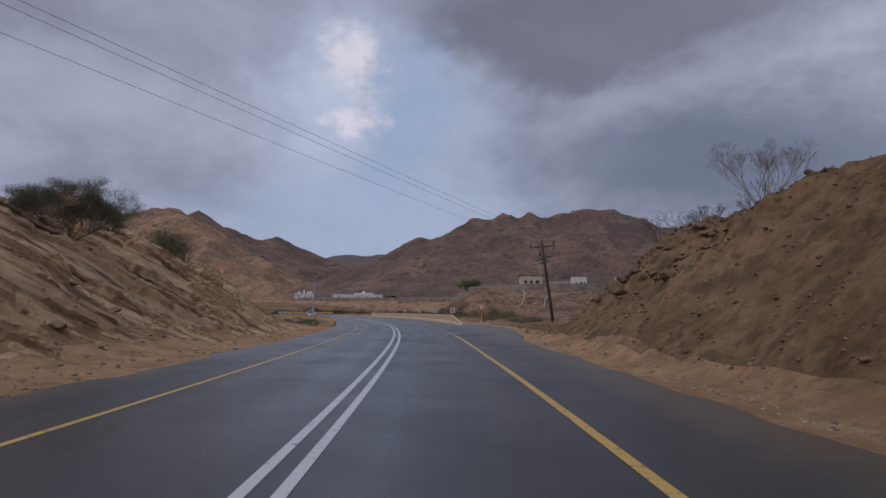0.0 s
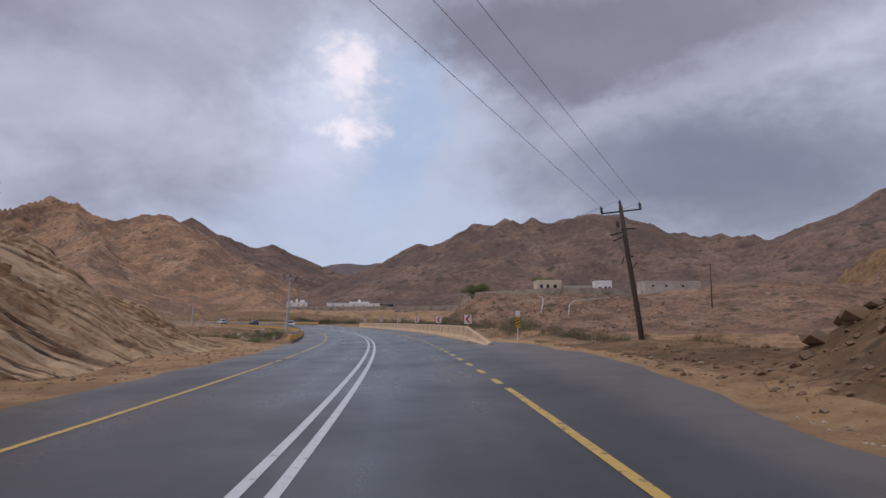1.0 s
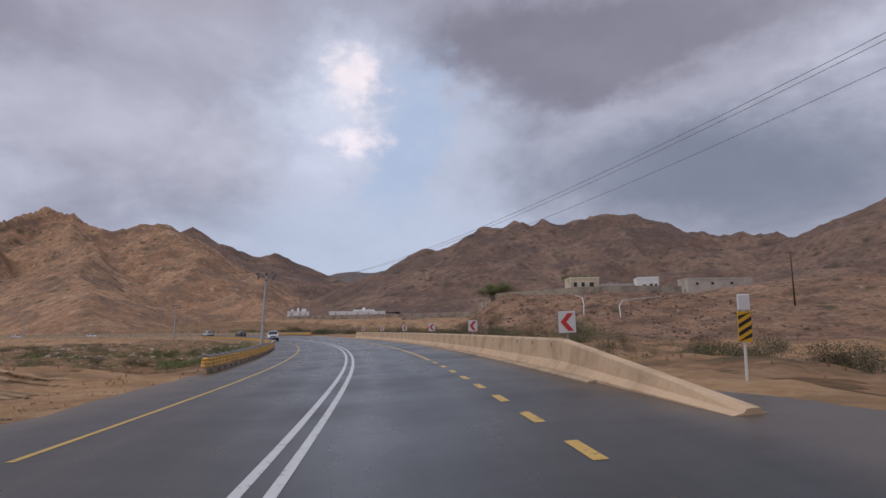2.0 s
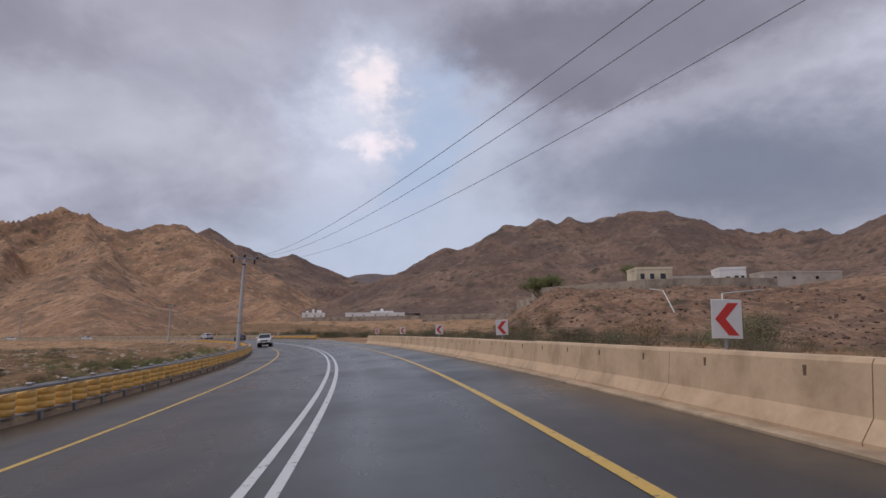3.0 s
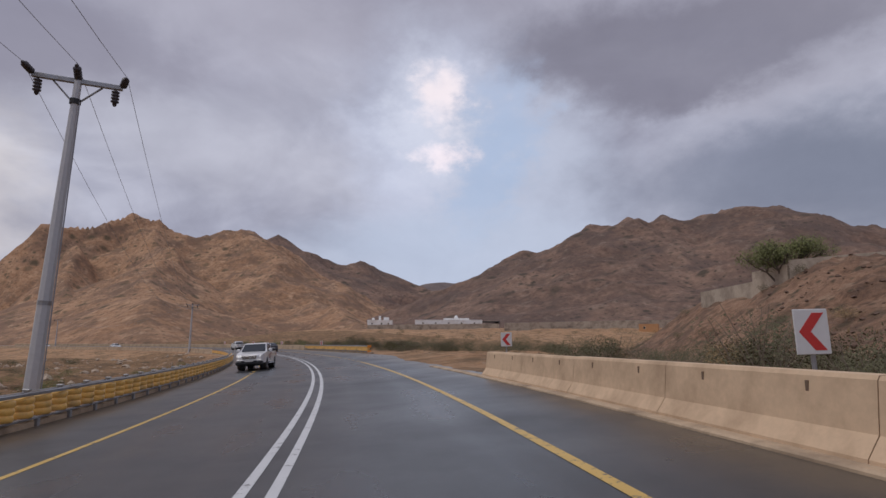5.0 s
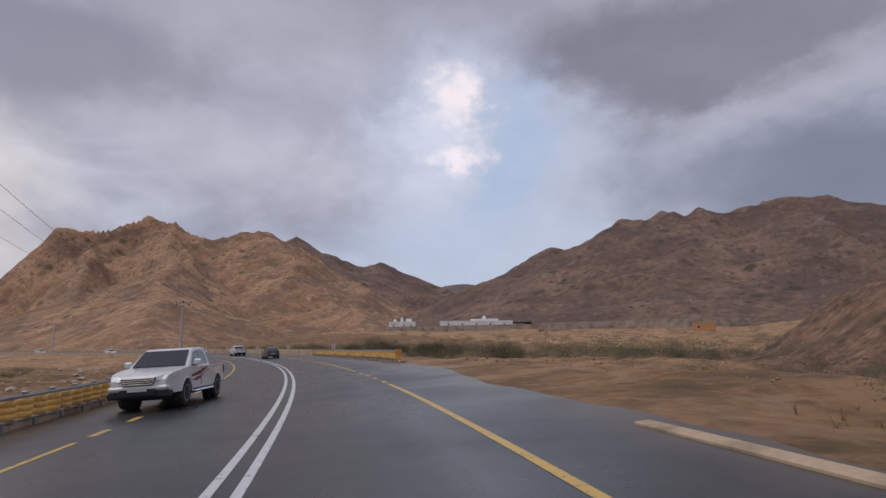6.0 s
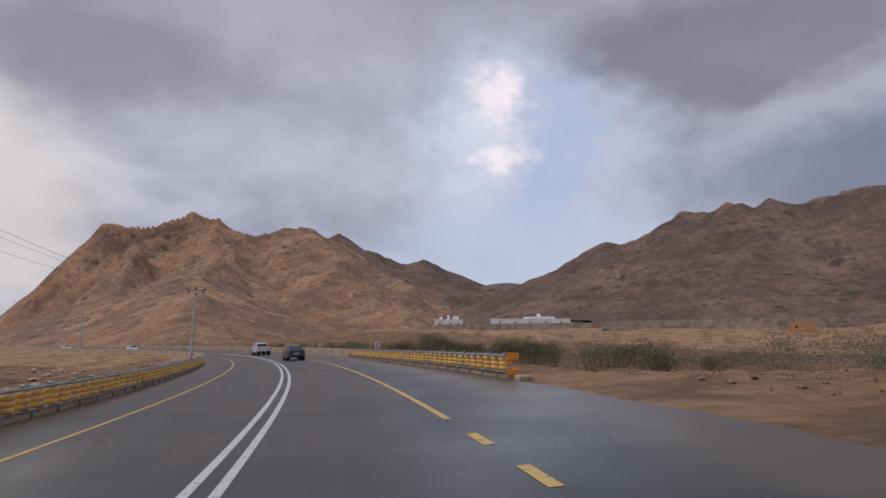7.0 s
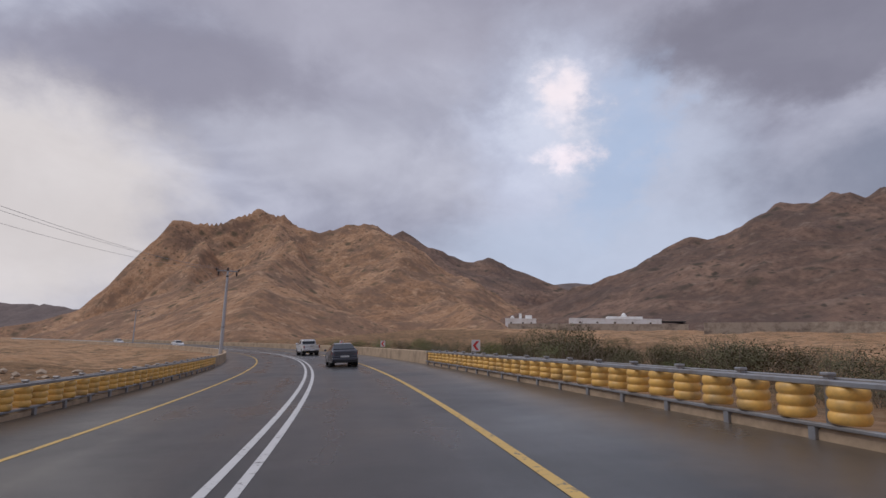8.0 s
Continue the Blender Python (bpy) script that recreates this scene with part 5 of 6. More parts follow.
        if decals:
            x = sx * 0.9225
            part("stripe", quad_on("stripe", STRIPE_RED, [(x, y, z) for y, z in ((1.0, 0.83), (0.25, 0.88), (-0.55, 1.06), (-0.62, 1.08), (-0.2, 1.08), (0.35, 0.97), (1.0, 0.90))], 0.004, sx), top, "dark red swoosh stripe")
            part("stripe", quad_on("stripe", STRIPE_RED, [(x, y, z) for y, z in ((0.95, 0.72), (0.5, 0.70), (0.2, 0.76), (-0.4, 0.98), (0.1, 0.84), (0.55, 0.80))], 0.004, sx), top, "dark red swoosh stripe")
            part("stripe", quad_on("stripe", STRIPE_GREY, [(x, y, z) for y, z in ((-0.60, 1.07), (-1.6, 1.10), (-2.3, 1.12), (-1.5, 1.08))], 0.004, sx), top, "grey stripe")
    glass = Shape().add([(-0.76, 1.17, 1.19), (0.76, 1.17, 1.19), (0.66, 0.50, 1.645), (-0.66, 0.50, 1.645), (-0.76, 1.20, 1.205), (0.76, 1.20, 1.205), (0.66, 0.53, 1.66), (-0.66, 0.53, 1.66)],
                        [(0, 3, 2, 1), (4, 5, 6, 7), (0, 1, 5, 4), (1, 2, 6, 5), (2, 3, 7, 6), (3, 0, 4, 7)]).mesh("windscreen", CAR_GLASS)
    part("windscreen", glass, top, "tinted windscreen")
    rear = Shape().add([(-0.70, -0.905, 1.22), (0.70, -0.905, 1.22), (0.66, -0.875, 1.56), (-0.66, -0.875, 1.56), (-0.70, -0.92, 1.22), (0.70, -0.92, 1.22), (0.66, -0.89, 1.56), (-0.66, -0.89, 1.56)],
                       [(0, 1, 2, 3), (7, 6, 5, 4), (0, 4, 5, 1), (1, 5, 6, 2), (2, 6, 7, 3), (3, 7, 4, 0)]).mesh("rear_window", CAR_GLASS)
    part("rear_window", rear, top, "tinted rear window")
    bed = Shape().box(-0.74, 0.74, -2.56, -1.0, 1.142, 1.148)
    part("bed_floor", bed.mesh("bed_floor", TRIM_BLACK), top, "dark open load bed")
    roll = part("roll_bar", Shape().tube([(-0.78, -1.05, 1.14), (-0.70, -1.15, 1.62), (-0.6, -1.17, 1.68), (0.6, -1.17, 1.68), (0.70, -1.15, 1.62), (0.78, -1.05, 1.14)], 0.035, 8).mesh("roll_bar", CHROME), top, "steel roll bar")
    grille = part("grille", Shape().add([(x * w, y, z) for y in (2.55, 2.655) for x, w, z in ((-1, 0.40, 0.71), (1, 0.40, 0.71), (1, 0.47, 0.93), (-1, 0.47, 0.93))],
                                       [(0, 1, 2, 3), (7, 6, 5, 4), (0, 4, 5, 1), (1, 5, 6, 2), (2, 6, 7, 3), (3, 7, 4, 0)]).mesh("grille", TRIM_BLACK), top, "dark grille with chrome bars")
    for k in range(4):
        part("bar", Shape().box(-0.41 - 0.017 * k, 0.41 + 0.017 * k, 2.64, 2.68, 0.73 + 0.055 * k, 0.755 + 0.055 * k, 0.006).mesh("bar", CHROME), grille)
    part("bumper", Shape().box(-0.80, 0.80, 2.36, 2.675, 0.56, 0.71, 0.05).mesh("bumper", CAR_WHITE), top, "white front bumper")
    part("lower_bumper", Shape().box(-0.84, 0.84, 2.30, 2.64, 0.36, 0.57, 0.05).mesh("lower_bumper", TRIM_BLACK), top, "dark lower bumper")
    part("bonnet_ridge", Shape().tube([(-0.40, 1.35, 1.165), (-0.36, 1.95, 1.095), (-0.30, 2.45, 0.985)], 0.018, 6).tube([(0.40, 1.35, 1.165), (0.36, 1.95, 1.095), (0.30, 2.45, 0.985)], 0.018, 6).mesh("bonnet_ridge", CAR_WHITE), top)
    part("intake", Shape().box(-0.48, 0.48, 2.64, 2.685, 0.44, 0.62, 0.01).mesh("intake", TRIM_BLACK), top)
    part("number_plate", Shape().box(-0.26, 0.26, 2.69, 2.71, 0.55, 0.68, 0.004).mesh("number_plate", PLATE), top, "blank pale plate")
    part("rear_bumper", Shape().box(-0.84, 0.84, -2.80, -2.60, 0.50, 0.66, 0.03).mesh("rear_bumper", CHROME), top, "chrome rear bumper")
    tail = part("tailgate", Shape().box(-0.74, 0.74, -2.69, -2.64, 0.68, 1.13, 0.015).mesh("tailgate", CAR_WHITE), top, "white tailgate")
    part("handle", Shape().box(-0.14, 0.14, -2.705, -2.68, 0.98, 1.04, 0.008).mesh("handle", TRIM_BLACK), tail)
    part("number_plate", Shape().box(-0.26, 0.26, -2.815, -2.79, 0.52, 0.64, 0.004).mesh("number_plate", PLATE), top, "blank pale plate")
    part("chassis", Shape().box(-0.6, 0.6, -2.4, 2.3, 0.28, 0.5, 0.02).mesh("chassis", TRIM_BLACK), top)
    return top


def sedan(m, label, paint, group=""):
    """A four-door saloon, nose to +y."""
    top = thing("car", label, "car", group, m=m)

    def wide(y, z):
        return 0.90 - 0.13 * max(0, (abs(y) - 1.55) / 0.8) ** 2 - 0.05 * max(0, 0.45 - z) - 0.10 * max(0, z - 0.75)
    low = 0.25
    out = [(2.33, 0.30), (2.36, 0.52), (2.25, 0.68), (1.2, 0.86), (0.95, 0.90), (-1.45, 0.96), (-2.0, 1.0), (-2.26, 1.0), (-2.33, 0.92), (-2.36, 0.62), (-2.30, 0.32), (-2.1, low)]
    out += arch(-1.38, 0.36, low + 0.04)[::-1] + [(-0.9, low), (0.9, low)] + arch(1.38, 0.36, low + 0.04)[::-1] + [(2.1, low)]
    part("body", slab(out, wide, 0.06, paint), top, "painted body")

    def cab_wide(y, z):
        return 0.82 - 0.30 * max(0, z - 0.92) / 0.5
    cab = [(1.05, 0.88), (0.30, 1.36), (0.0, 1.43), (-0.7, 1.44), (-1.1, 1.38), (-1.95, 0.99), (-1.9, 0.92)]
    part("cabin", slab(cab, cab_wide, 0.03, paint, "cabin"), top, "painted roof and pillars")
    for sx in (-1, 1):
        def at(y, z, lift=0.006):
            return (sx * (cab_wide(y, z) + lift), y, z)
        part("side_window", quad_on("side_window", CAR_GLASS, [at(*p) for p in ((0.75, 0.97), (0.22, 1.32), (-0.12, 1.36), (-0.12, 0.98))], 0.004, sx), top, "tinted side window")
        part("side_window", quad_on("side_window", CAR_GLASS, [at(*p) for p in ((-0.2, 0.98), (-0.2, 1.365), (-0.8, 1.37), (-1.35, 1.14), (-1.35, 1.0))], 0.004, sx), top, "tinted side window")
        part("mirror", Shape().box(sx * 0.97 - 0.08, sx * 0.97 + 0.08, 0.62, 0.72, 0.93, 1.06, 0.03).mesh("mirror", paint), top, "painted door mirror")
        lamp = [(sx * x, -2.375 + dy, z) for x, dy, z in ((0.78, 0.10, 0.92), (0.40, 0.0, 0.90), (0.38, 0.0, 0.80), (0.70, 0.03, 0.74), (0.80, 0.10, 0.78))]
        vs = lamp + [(x * 0.97, y + 0.06, z) for x, y, z in lamp]
        part("tail_light", Shape().add(vs, [(0, 1, 2, 3, 4), (9, 8, 7, 6, 5)] + [(i, (i + 1) % 5, 5 + (i + 1) % 5, 5 + i) for i in range(5)]).mesh("tail_light", LAMP_RED), top, "dark red tail light")
        part("headlight", Shape().box(sx * 0.62 - 0.16, sx * 0.62 + 0.14, 2.12, 2.34, 0.56, 0.70, 0.03).mesh("headlight", LAMP_CLEAR), top, "clear headlight")
        part("exhaust", Shape().box(sx * 0.55 - 0.07, sx * 0.55 + 0.07, -2.40, -2.25, 0.28, 0.34, 0.015).mesh("exhaust", CHROME), top)
        for y in (1.38, -1.38):
            wheel(top, sx * 0.78, y, 0.325, 0.21)
            part("wheel_well", Shape().lathe([(0.34, -0.08), (0.34, 0.08), (0.02, 0.08)], 14, pose(sx * 0.63, y, 0.35, 0, 90 * sx)).mesh("wheel_well", TRIM_BLACK), top, "dark wheel well")
    rear = [(-0.66, -1.80, 1.065), (0.66, -1.80, 1.065), (0.55, -1.17, 1.365), (-0.55, -1.17, 1.365)]
    vs = rear + [(x, y - 0.02, z + 0.02) for x, y, z in rear]
    fs = [(0, 1, 2, 3), (7, 6, 5, 4), (0, 4, 5, 1), (1, 5, 6, 2), (2, 6, 7, 3), (3, 7, 4, 0)]
    part("rear_window", Shape().add(vs, fs).mesh("rear_window", CAR_GLASS), top, "tinted rear window")
    front = [(-0.70, 0.98, 0.935), (0.70, 0.98, 0.935), (0.58, 0.36, 1.335), (-0.58, 0.36, 1.335)]
    vs = front + [(x, y + 0.02, z + 0.02) for x, y, z in front]
    part("windscreen", Shape().add(vs, fs).mesh("windscreen", CAR_GLASS), top, "tinted windscreen")
    part("boot_lid", Shape().box(-0.62, 0.62, -2.385, -2.34, 0.70, 0.95, 0.015).mesh("boot_lid", paint), top)
    part("number_plate", Shape().box(-0.26, 0.26, -2.40, -2.38, 0.58, 0.69, 0.004).mesh("number_plate", PLATE), top, "blank pale plate")
    part("rear_bumper", Shape().box(-0.80, 0.80, -2.42, -2.28, 0.38, 0.56, 0.04).mesh("rear_bumper", paint), top)
    part("diffuser", Shape().box(-0.66, 0.66, -2.41, -2.26, 0.26, 0.38, 0.02).mesh("diffuser", TRIM_BLACK), top, "black plastic diffuser")
    part("antenna", Shape().box(-0.03, 0.03, -1.05, -0.9, 1.42, 1.48, 0.01).mesh("antenna", paint), top)
    return top


sedan(road_pose(212.5, 2.05, 0, 1, -3.2), "dark grey four-door saloon car on the wet road", CAR_GREY)
pickup(road_pose(242, 2.3, 0, 2, -3.2), "white double-cab pickup seen from its tailgate", decals=False)
pickup(road_pose(151.1, -3.62, 0, 172, 2.9), "white double-cab pickup with dark red side stripes")
sedan(road_pose(318, -1.8, 0, 180), "small white saloon car on the far bend", CAR_WHITE)
sedan(road_pose(372, -1.8, 0, 180), "small white saloon car on the far bend", CAR_WHITE)


# ---- plants ----
def leaf_cloud(sh, centre, r, n, size, squash=0.7, rng=random):
    for _ in range(n):
        while True:
            p = Vector((rng.uniform(-1, 1), rng.uniform(-1, 1), rng.uniform(-1, 1)))
            if 0.15 < p.length < 1:
                break
        p = Vector(centre) + Vector((p.x * r, p.y * r, p.z * r * squash))
        a = Vector((rng.uniform(-1, 1), rng.uniform(-1, 1), rng.uniform(-1, 1))).normalized() * size * rng.uniform(0.6, 1.3)
        b = a.orthogonal().normalized() * size * rng.uniform(0.25, 0.5)
        sh.add([p - a * 0.5, p + b * 0.5, p + a * 0.5, p - b * 0.5], [(0, 1, 2, 3)])


def limbs(sh, p, d, length, r, depth, rng, tips, spread=0.55, lift=0.1):
    q = p + d * length
    midp = p.lerp(q, 0.5) + Vector((rng.uniform(-1, 1), rng.uniform(-1, 1), rng.uniform(-0.5, 0.5))) * length * 0.07
    sh.tube([p, midp, q], [r, r * 0.85, r * 0.7], 5 if depth > 1 else 4, cap=False)
    if depth <= 2:
        tips.append(q)
    if depth == 0:
        return
    for _ in range(3 if depth > 1 else 4):
        n = (d + Vector((rng.uniform(-1, 1), rng.uniform(-1, 1), rng.uniform(-0.6, 0.9))) * spread * 1.4 + Vector((0, 0, lift))).normalized()
        limbs(sh, q, n, length * rng.uniform(0.55, 0.8), r * 0.62, depth - 1, rng, tips, spread, lift)


def tree(x, y, tall, label, leaf, seed, leaves=6, spread=0.6, depth=4, sink=0.2, size=0.16, lift=0.08, stems=3, open_out=0.45, thick=0.018, reach=0.34, far=0.07, bark=BARK):
    rng = random.Random(seed)
    z = gz_at(x, y) - sink
    top = thing("tree", label, "tree", m=pose(x, y, z))
    sh, tips = Shape(), []
    for k in range(stems):
        a = 6.283 * k / stems + rng.uniform(-0.4, 0.4)
        d = Vector((math.cos(a) * open_out, math.sin(a) * open_out, 1)).normalized()
        limbs(sh, Vector((0.08 * math.cos(a), 0.08 * math.sin(a), 0)), d, tall * reach * rng.uniform(0.8, 1.15), tall * thick, depth, rng, tips, spread, lift)
    part("trunk", sh.mesh("trunk", bark), top, "grey-brown branching trunk")
    if leaves:
        cr = Shape()
        for t in tips:
            leaf_cloud(cr, t, tall * far, leaves, size, 0.6, rng)
        part("crown", cr.mesh("crown", leaf), top, "thin crown of small leaves")
    return top


tree(-19.2, 29.4, 2.9, "wide flat thorn tree with wispy twigs and dusty leaves", LEAF_DRY, 5, 12, 0.5, 5, size=0.055, lift=0.03, stems=15, open_out=1.7, thick=0.010, reach=0.42, sink=0.1, far=0.11)
tree(13.6, 24.6, 3.4, "leafless grey thorn tree on the bank top", LEAF_DRY, 11, 0, 0.50, 6, lift=0.14, stems=6, open_out=0.62, thick=0.0055, reach=0.33, bark=TWIG)
for k, (tx, ty) in enumerate(((13.9, 30.5), (14.2, 33.5), (14.0, 36.5), (14.6, 39.0), (15.2, 27.6))):
    tree(tx, ty, 1.9 + 0.3 * (k % 3), "low leafless thorn bush with bare twigs", LEAF_DRY, 30 + k, 0, 0.6, 4, lift=0.05, stems=5, open_out=0.95, thick=0.011, reach=0.36)
tree(6.6, 164.6, 6.2, "small green tree at the end of a block wall", LEAF_OLIVE, 21, 30, 0.6, 3, size=0.24, far=0.18, lift=0.3, stems=6, open_out=0.8, reach=0.27)
tree(24, 167.5, 5.6, "green tree behind the yard wall", LEAF_OLIVE, 23, 40, 0.6, 3, size=0.24, far=0.14)


def bush_mesh(name, seed, leaf, n, size, tall):
    rng = random.Random(seed)
    sh = Shape()
    for _ in range(9):
        a, r = rng.uniform(0, 6.283), rng.uniform(0, 0.55)
        c = (r * math.cos(a), r * math.sin(a), tall * rng.uniform(0.3, 0.72))
        leaf_cloud(sh, c, rng.uniform(0.28, 0.5), n, size, 0.8, rng)
    return sh.mesh(name, leaf)


def twig_mesh(name, seed, tall):
    rng = random.Random(seed)
    sh = Shape()
    for _ in range(26):
        a, lean = rng.uniform(0, 6.283), rng.uniform(0.15, 0.95)
        p = Vector((rng.uniform(-0.2, 0.2), rng.uniform(-0.2, 0.2), -0.1))
        q = p + Vector((math.cos(a) * lean * 0.6, math.sin(a) * lean * 0.6, tall * rng.uniform(0.5, 1)))
        sh.tube([p, p.lerp(q, 0.5) + Vector((0, 0, 0.06)), q], [0.008, 0.006, 0.003], 3, cap=False)
    return sh.mesh(name, TWIG)


BUSHES = []
for i, (leaf, n, size, tall) in enumerate(((LEAF_DRY, 230, 0.042, 1.0), (LEAF_GREEN, 260, 0.042, 1.0), (LEAF_DRY, 120, 0.045, 0.9), (GRASS_DRY, 190, 0.045, 0.9))):
    BUSHES.append((twig_mesh("stem", 40 + i, tall), bush_mesh("foliage", 60 + i, leaf, n, size, tall)))
WORDS = ["dusty olive-green desert shrub with woody stems", "leafy green desert shrub on stony soil", "thin dusty shrub with bare twigs", "dry straw-coloured desert shrub"]


def bush(kind, x, y, size, high=1.0, turn=0.0):
    top = thing("shrub", WORDS[kind], "shrub", "desert shrubs", m=Matrix.LocRotScale((x, y, gz_at(x, y) - 0.05 * size), Euler((0, 0, turn)), (size, size, size * high)))
    part("stem", BUSHES[kind][0], top)
    part("foliage", BUSHES[kind][1], top)


rng = random.Random(77)
for kind, x, y, size, high in ((0, -21.6, 45, 3.1, 0.75), (0, -20.0, 44, 2.5, 0.75), (0, -20.8, 44.6, 2.9, 0.8), (1, -21.2, 44.2, 2.4, 0.8), (1, 8.6, 98, 2.6, 0.9), (1, 10.6, 100, 2.2, 0.9), (1, 16.5, 61, 2.0, 0.6), (1, 14.6, 59.5, 1.5, 0.6),
                               (0, 12.5, 66, 2.0, 0.9), (2, 10.5, 71, 1.8, 0.9), (0, 12, 78, 2.2, 0.9), (2, 9.5, 55.5, 1.2, 0.8), (0, 11.3, 53.6, 1.3, 0.8), (3, 20, 48, 1.1, 0.6)):
    bush(kind, x, y, size, high, rng.uniform(0, 6))


def thicket(name, label, spots, seed, leaf=LEAF_DRY):
    """Scrub too far and too dense to count: low leafy clumps in one mesh."""
    rg = random.Random(seed)
    sh = Shape()
    for x, y, size, high in spots:
        z = gz_at(x, y)
        for _ in range(7):
            a, r = rg.uniform(0, 6.283), rg.uniform(0, 0.6) * size
            leaf_cloud(sh, (x + r * math.cos(a), y + r * math.sin(a), z + size * high * rg.uniform(0.25, 0.7)), size * rg.uniform(0.3, 0.5), 75, 0.05 * size, 0.8 * high, rg)
    thing(name, label, "scrub", kind="stuff", me=sh.mesh(name, leaf))


def far_spots(n, s0, s1, d0, d1, lo, hi, high):
    out = []
    for _ in range(n):
        p = on_road(rng.uniform(s0, s1), rng.uniform(d0, d1))
        out.append((p.x, p.y, rng.uniform(lo, hi), high * rng.uniform(0.8, 1.2)))
    return out


def scatter(n, s0, s1, d0, d1, kinds, lo, hi, high=0.8):
    for _ in range(n):
        p = on_road(rng.uniform(s0, s1), rng.uniform(d0, d1))
        bush(rng.choice(kinds), p.x, p.y, rng.uniform(lo, hi), high * rng.uniform(0.8, 1.2), rng.uniform(0, 6))


scatter(26, 84, 140, 10, 26, (0, 2, 0, 3), 1.2, 2.6)
scatter(22, 177, 216, 10.6, 13, (0, 0, 1, 2), 0.9, 1.6)
scatter(16, 86, 135, -17, -8.5, (1, 1, 0), 0.9, 1.8, 0.6)
scatter(16, 112, 150, 14, 40, (2, 0, 2, 3), 1.0, 2.0, 0.6)
scatter(14, 58, 80, 11.5, 18, (0, 2), 1.0, 2.0)
scatter(26, 92, 140, 9.8, 16, (0, 2, 0), 1.2, 2.2)
scatter(44, 176, 218, 12.5, 24, (0, 0, 2), 1.5, 3.0)
scatter(24, 215, 275, 11, 26, (0, 1, 0, 2), 1.4, 2.6)
scatter(14, 141, 176, 24, 40, (0, 2, 3), 1.0, 2.0)
scatter(34, 78, 160, -26, -9.5, (0, 1, 2, 3), 0.7, 1.6, 0.6)
thicket("scrub", "dusty olive scrub in the dry river bed", far_spots(110, 110, 240, -75, -22, 1.0, 2.8, 0.5), 5)
thicket("scrub", "dense dusty olive scrub beyond the open ground", far_spots(60, 166, 192, 19, 48, 1.6, 2.8, 0.8), 6)
scatter(12, 110, 170, -24, -12, (0, 1, 2), 1.0, 2.2, 0.5)
scatter(18, 52, 84, 13, 34, (0, 2, 3, 0), 0.8, 1.7)
scatter(10, 5, 40, -17, -11, (3, 2), 0.3, 0.7, 0.7)
scatter(8, 8, 40, 11, 20, (3, 2), 0.3, 0.7, 0.7)
thicket("scrub", "low dark scrub below the field walls", [(rng.uniform(-75, 40), rng.uniform(255, 330), rng.uniform(2.0, 3.6), 0.7) for _ in range(70)], 7)
thicket("scrub", "low green scrub on the bank of the dry river bed", far_spots(110, 86, 180, -42, -9.5, 0.7, 1.8, 0.6), 12, LEAF_GREEN)
thicket("scrub", "low dusty brown scrub at the foot of the hill", far_spots(130, 90, 150, 9.0, 30, 0.8, 1.7, 0.8), 9)
scatter(30, 84, 150, -22, -9, (1, 1, 0), 1.2, 2.4, 0.55)
thicket("scrub", "dense dusty olive scrub behind the outer bend", far_spots(70, 196, 290, 12, 40, 1.4, 2.6, 0.75), 8)


# ---- loose stones and dry tufts: too many to count ----
def stones(name, label, n, place, lo, hi, seed, mat=STONE):
    rg = np.random.RandomState(seed)
    sh = Shape()
    base = [(1, 0, 0), (-1, 0, 0), (0, 1, 0), (0, -1, 0), (0, 0, 1), (0, 0, -0.6), (0.6, 0.6, 0.55), (-0.6, 0.6, 0.5), (0.6, -0.6, 0.5), (-0.6, -0.6, 0.55)]
    tri = [(0, 6, 8), (0, 5, 2), (2, 6, 0), (6, 4, 8), (6, 7, 4), (2, 7, 6), (7, 9, 4), (4, 9, 8), (1, 9, 7), (1, 7, 2), (3, 8, 9), (3, 9, 1), (0, 8, 3), (5, 0, 3), (5, 3, 1), (5, 1, 2)]
    xs, ys = place(rg, n)
    s, d = road_coords(xs, ys)
    clear = (d > right_edge(s) + 0.5) | (d < left_edge(s) - 0.4)
    xs, ys = xs[clear], ys[clear]
    zs = ground_height(xs[None], ys[None])[0]
    for x, y, z in zip(xs, ys, zs):
        r = lo * (hi / lo) ** (rg.rand() ** 2.2)
        sc = r * (0.6 + 0.7 * rg.rand(3)) * (1, 1, 0.75)
        a = rg.rand() * 6.283
        ca, sa = math.cos(a), math.sin(a)
        jit = 1 + 0.35 * (rg.rand(len(base)) - 0.5)
        vs = [((bx * ca * sc[0] - by * sa * sc[1]) * j + x, (bx * sa * sc[0] + by * ca * sc[1]) * j + y, bz * sc[2] * j + z + r * 0.02) for (bx, by, bz), j in zip(base, jit)]
        sh.add(vs, tri)
    return thing(name, label, "stones", kind="stuff", me=sh.mesh(name, mat))


def along(s0, s1, da, db):
    def f(rg, n):
        s, d = rg.uniform(s0, s1, n), da + (db - da) * rg.rand(n)
        p = [on_road(a, b) for a, b in zip(s, d)]
        return np.array([q.x for q in p]), np.array([q.y for q in p])
    return f


def area(x0, x1, y0, y1):
    return lambda rg, n: (rg.uniform(x0, x1, n), rg.uniform(y0, y1, n))


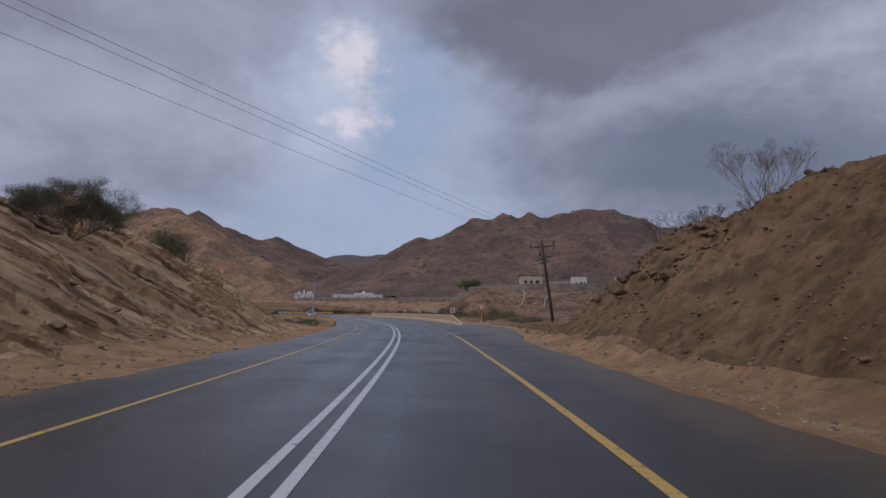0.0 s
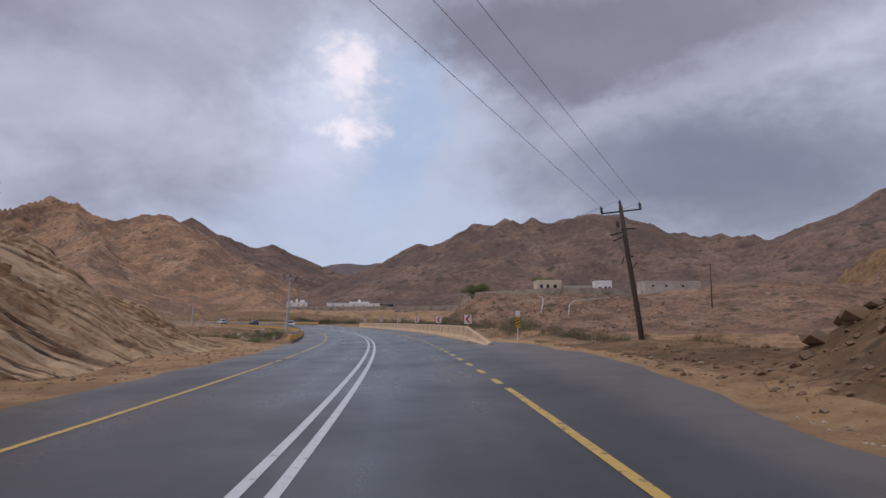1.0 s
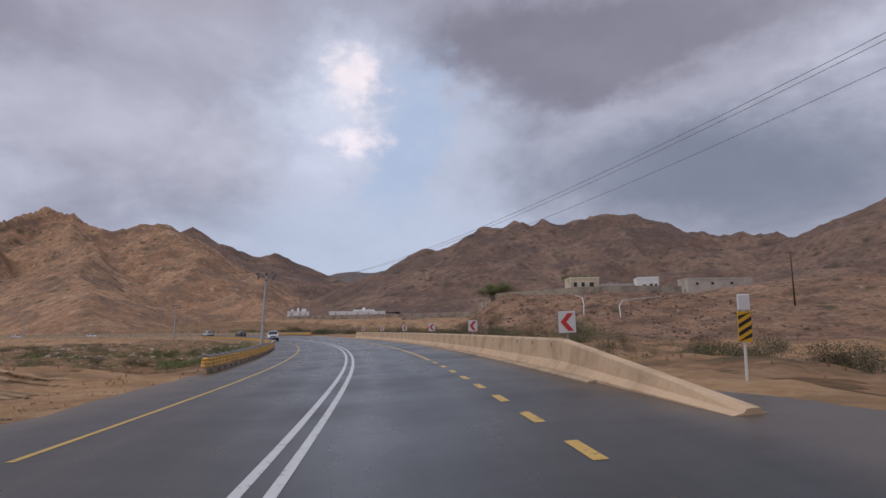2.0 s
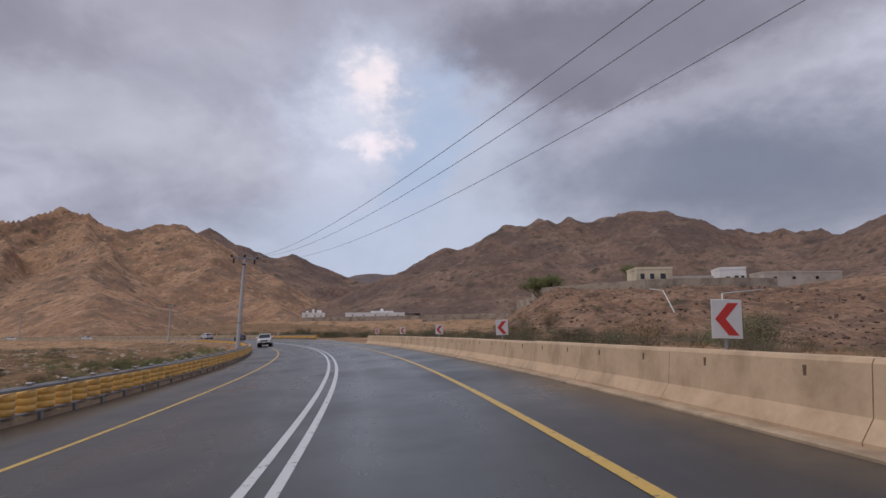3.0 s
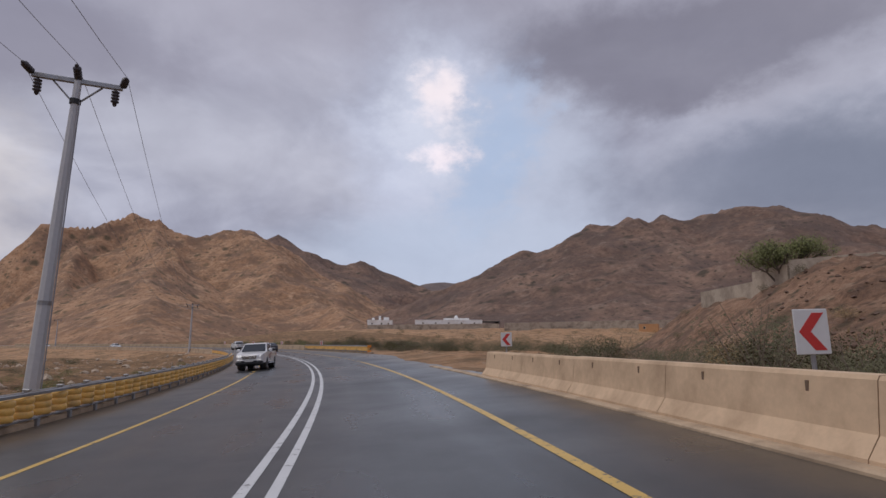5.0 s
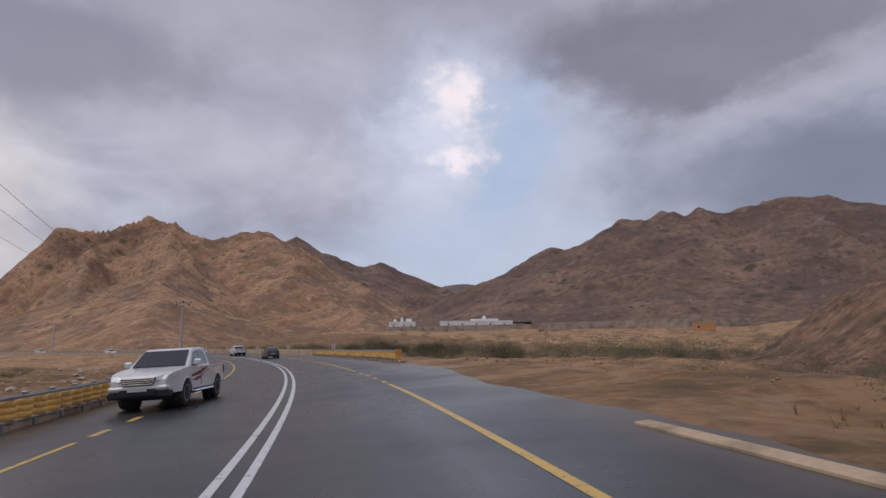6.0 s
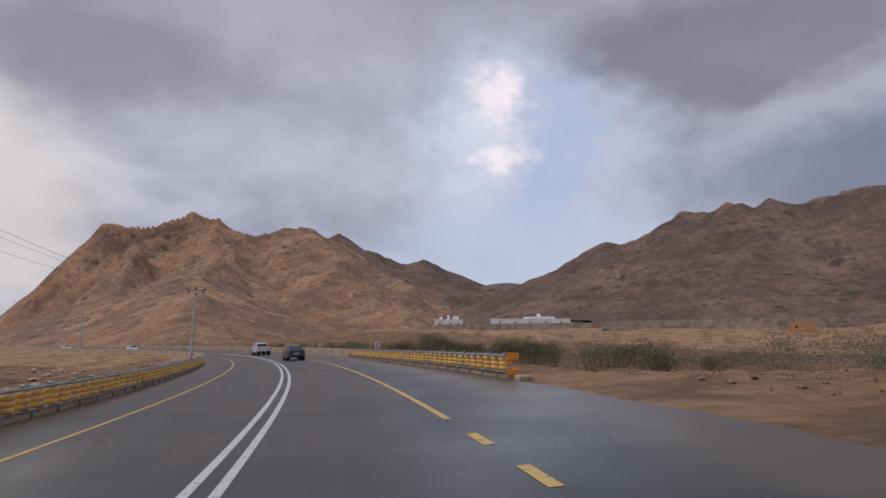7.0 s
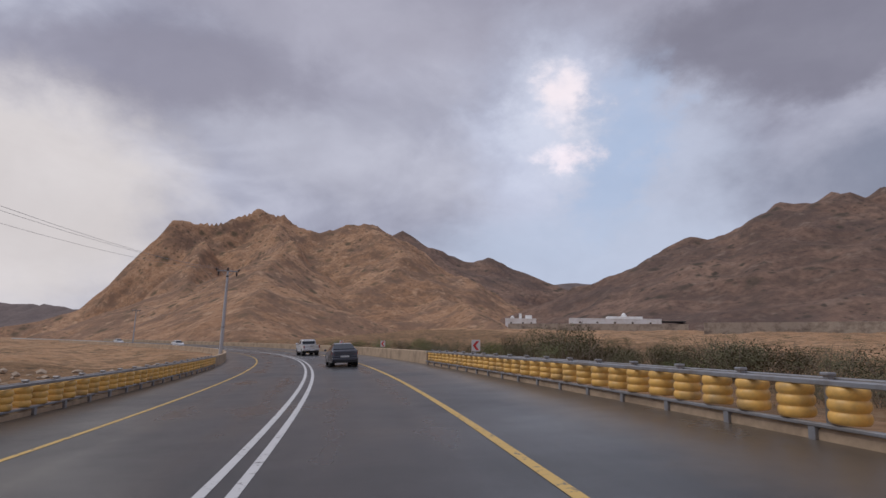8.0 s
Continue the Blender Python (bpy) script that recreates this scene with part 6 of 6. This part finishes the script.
stones("verge_stones", "loose brown stones along the left verge", 900, along(-5, 64, -10.5, -5.9), 0.02, 0.11, 1)
stones("cutting_stones", "broken slabs and stones on the rock cutting", 260, along(-5, 60, -14, -9.2), 0.05, 0.3, 2)
stones("verge_stones", "loose brown stones along the right verge", 900, along(-5, 50, 6.9, 10.0), 0.02, 0.10, 3)
stones("bank_stones", "stones stuck in the earth bank", 3200, along(-5, 42, 8.2, 20), 0.02, 0.13, 4, STONE_DULL)
stones("outcrop_stones", "broken brown rock at the end of the earth bank", 520, along(20, 36, 10.5, 19), 0.08, 0.45, 9, STONE_DULL)
stones("edge_gravel", "pale gravel along the edge of the asphalt", 1500, along(-4, 34, 6.7, 7.5), 0.012, 0.05, 10, STONE_PALE)
stones("hill_stones", "dark boulders on the terraced hill", 2200, area(-4, 45, 112, 162), 0.05, 0.3, 5, STONE_RED)
stones("track_stones", "rubble beside the dirt track", 500, along(54, 84, 12.5, 26), 0.05, 0.3, 6)
stones("river_stones", "pale stones in the dry river bed", 1300, along(80, 240, -50, -9), 0.08, 0.6, 7, STONE_PALE)
stones("verge_stones", "stones on the open ground beside the road", 700, along(140, 176, 10.5, 34), 0.03, 0.14, 8)


def tufts(name, label, n, place, seed, lo=0.04, hi=0.14, mat=GRASS_DRY):
    rg = np.random.RandomState(seed)
    sh = Shape()
    xs, ys = place(rg, n)
    s, d = road_coords(xs, ys)
    clear = (d > right_edge(s) + 0.5) | (d < left_edge(s) - 0.4)
    xs, ys = xs[clear], ys[clear]
    zs = ground_height(xs[None], ys[None])[0]
    for x, y, z in zip(xs, ys, zs):
        h = rg.uniform(lo, hi)
        for _ in range(9):
            a = rg.rand() * 6.283
            w = 0.006 + 0.02 * h
            dx, dy = math.cos(a), math.sin(a)
            lean = h * rg.uniform(0.15, 0.7)
            sh.add([(x - dy * w, y + dx * w, z - 0.03), (x + dy * w, y - dx * w, z - 0.03), (x + dx * lean, y + dy * lean, z + h * rg.uniform(0.7, 1.1))], [(0, 1, 2)])
    return thing(name, label, "dry grass", kind="stuff", me=sh.mesh(name, mat))


tufts("dry_grass", "dry straw tufts along the left verge", 500, along(0, 66, -11, -6.6), 21, 0.03, 0.09)
tufts("dry_grass", "dry straw tufts on the rock cutting", 900, along(0, 60, -24, -10), 22)
tufts("dry_grass", "dry straw tufts on the earth bank", 900, along(0, 50, 8.0, 24), 23)
tufts("dry_grass", "dry straw tufts behind the left barrier", 1500, along(66, 180, -24, -6.2), 24, 0.08, 0.3)
tufts("dry_grass", "dry straw tufts behind the concrete wall", 1500, along(84, 140, 8.6, 26), 25, 0.1, 0.4)
tufts("dry_grass", "dry straw tufts on the open ground", 900, along(140, 230, 11, 30), 26, 0.06, 0.25)
tufts("dry_grass", "dry straw tufts by the dirt track", 900, along(46, 84, 10, 30), 27, 0.06, 0.28)
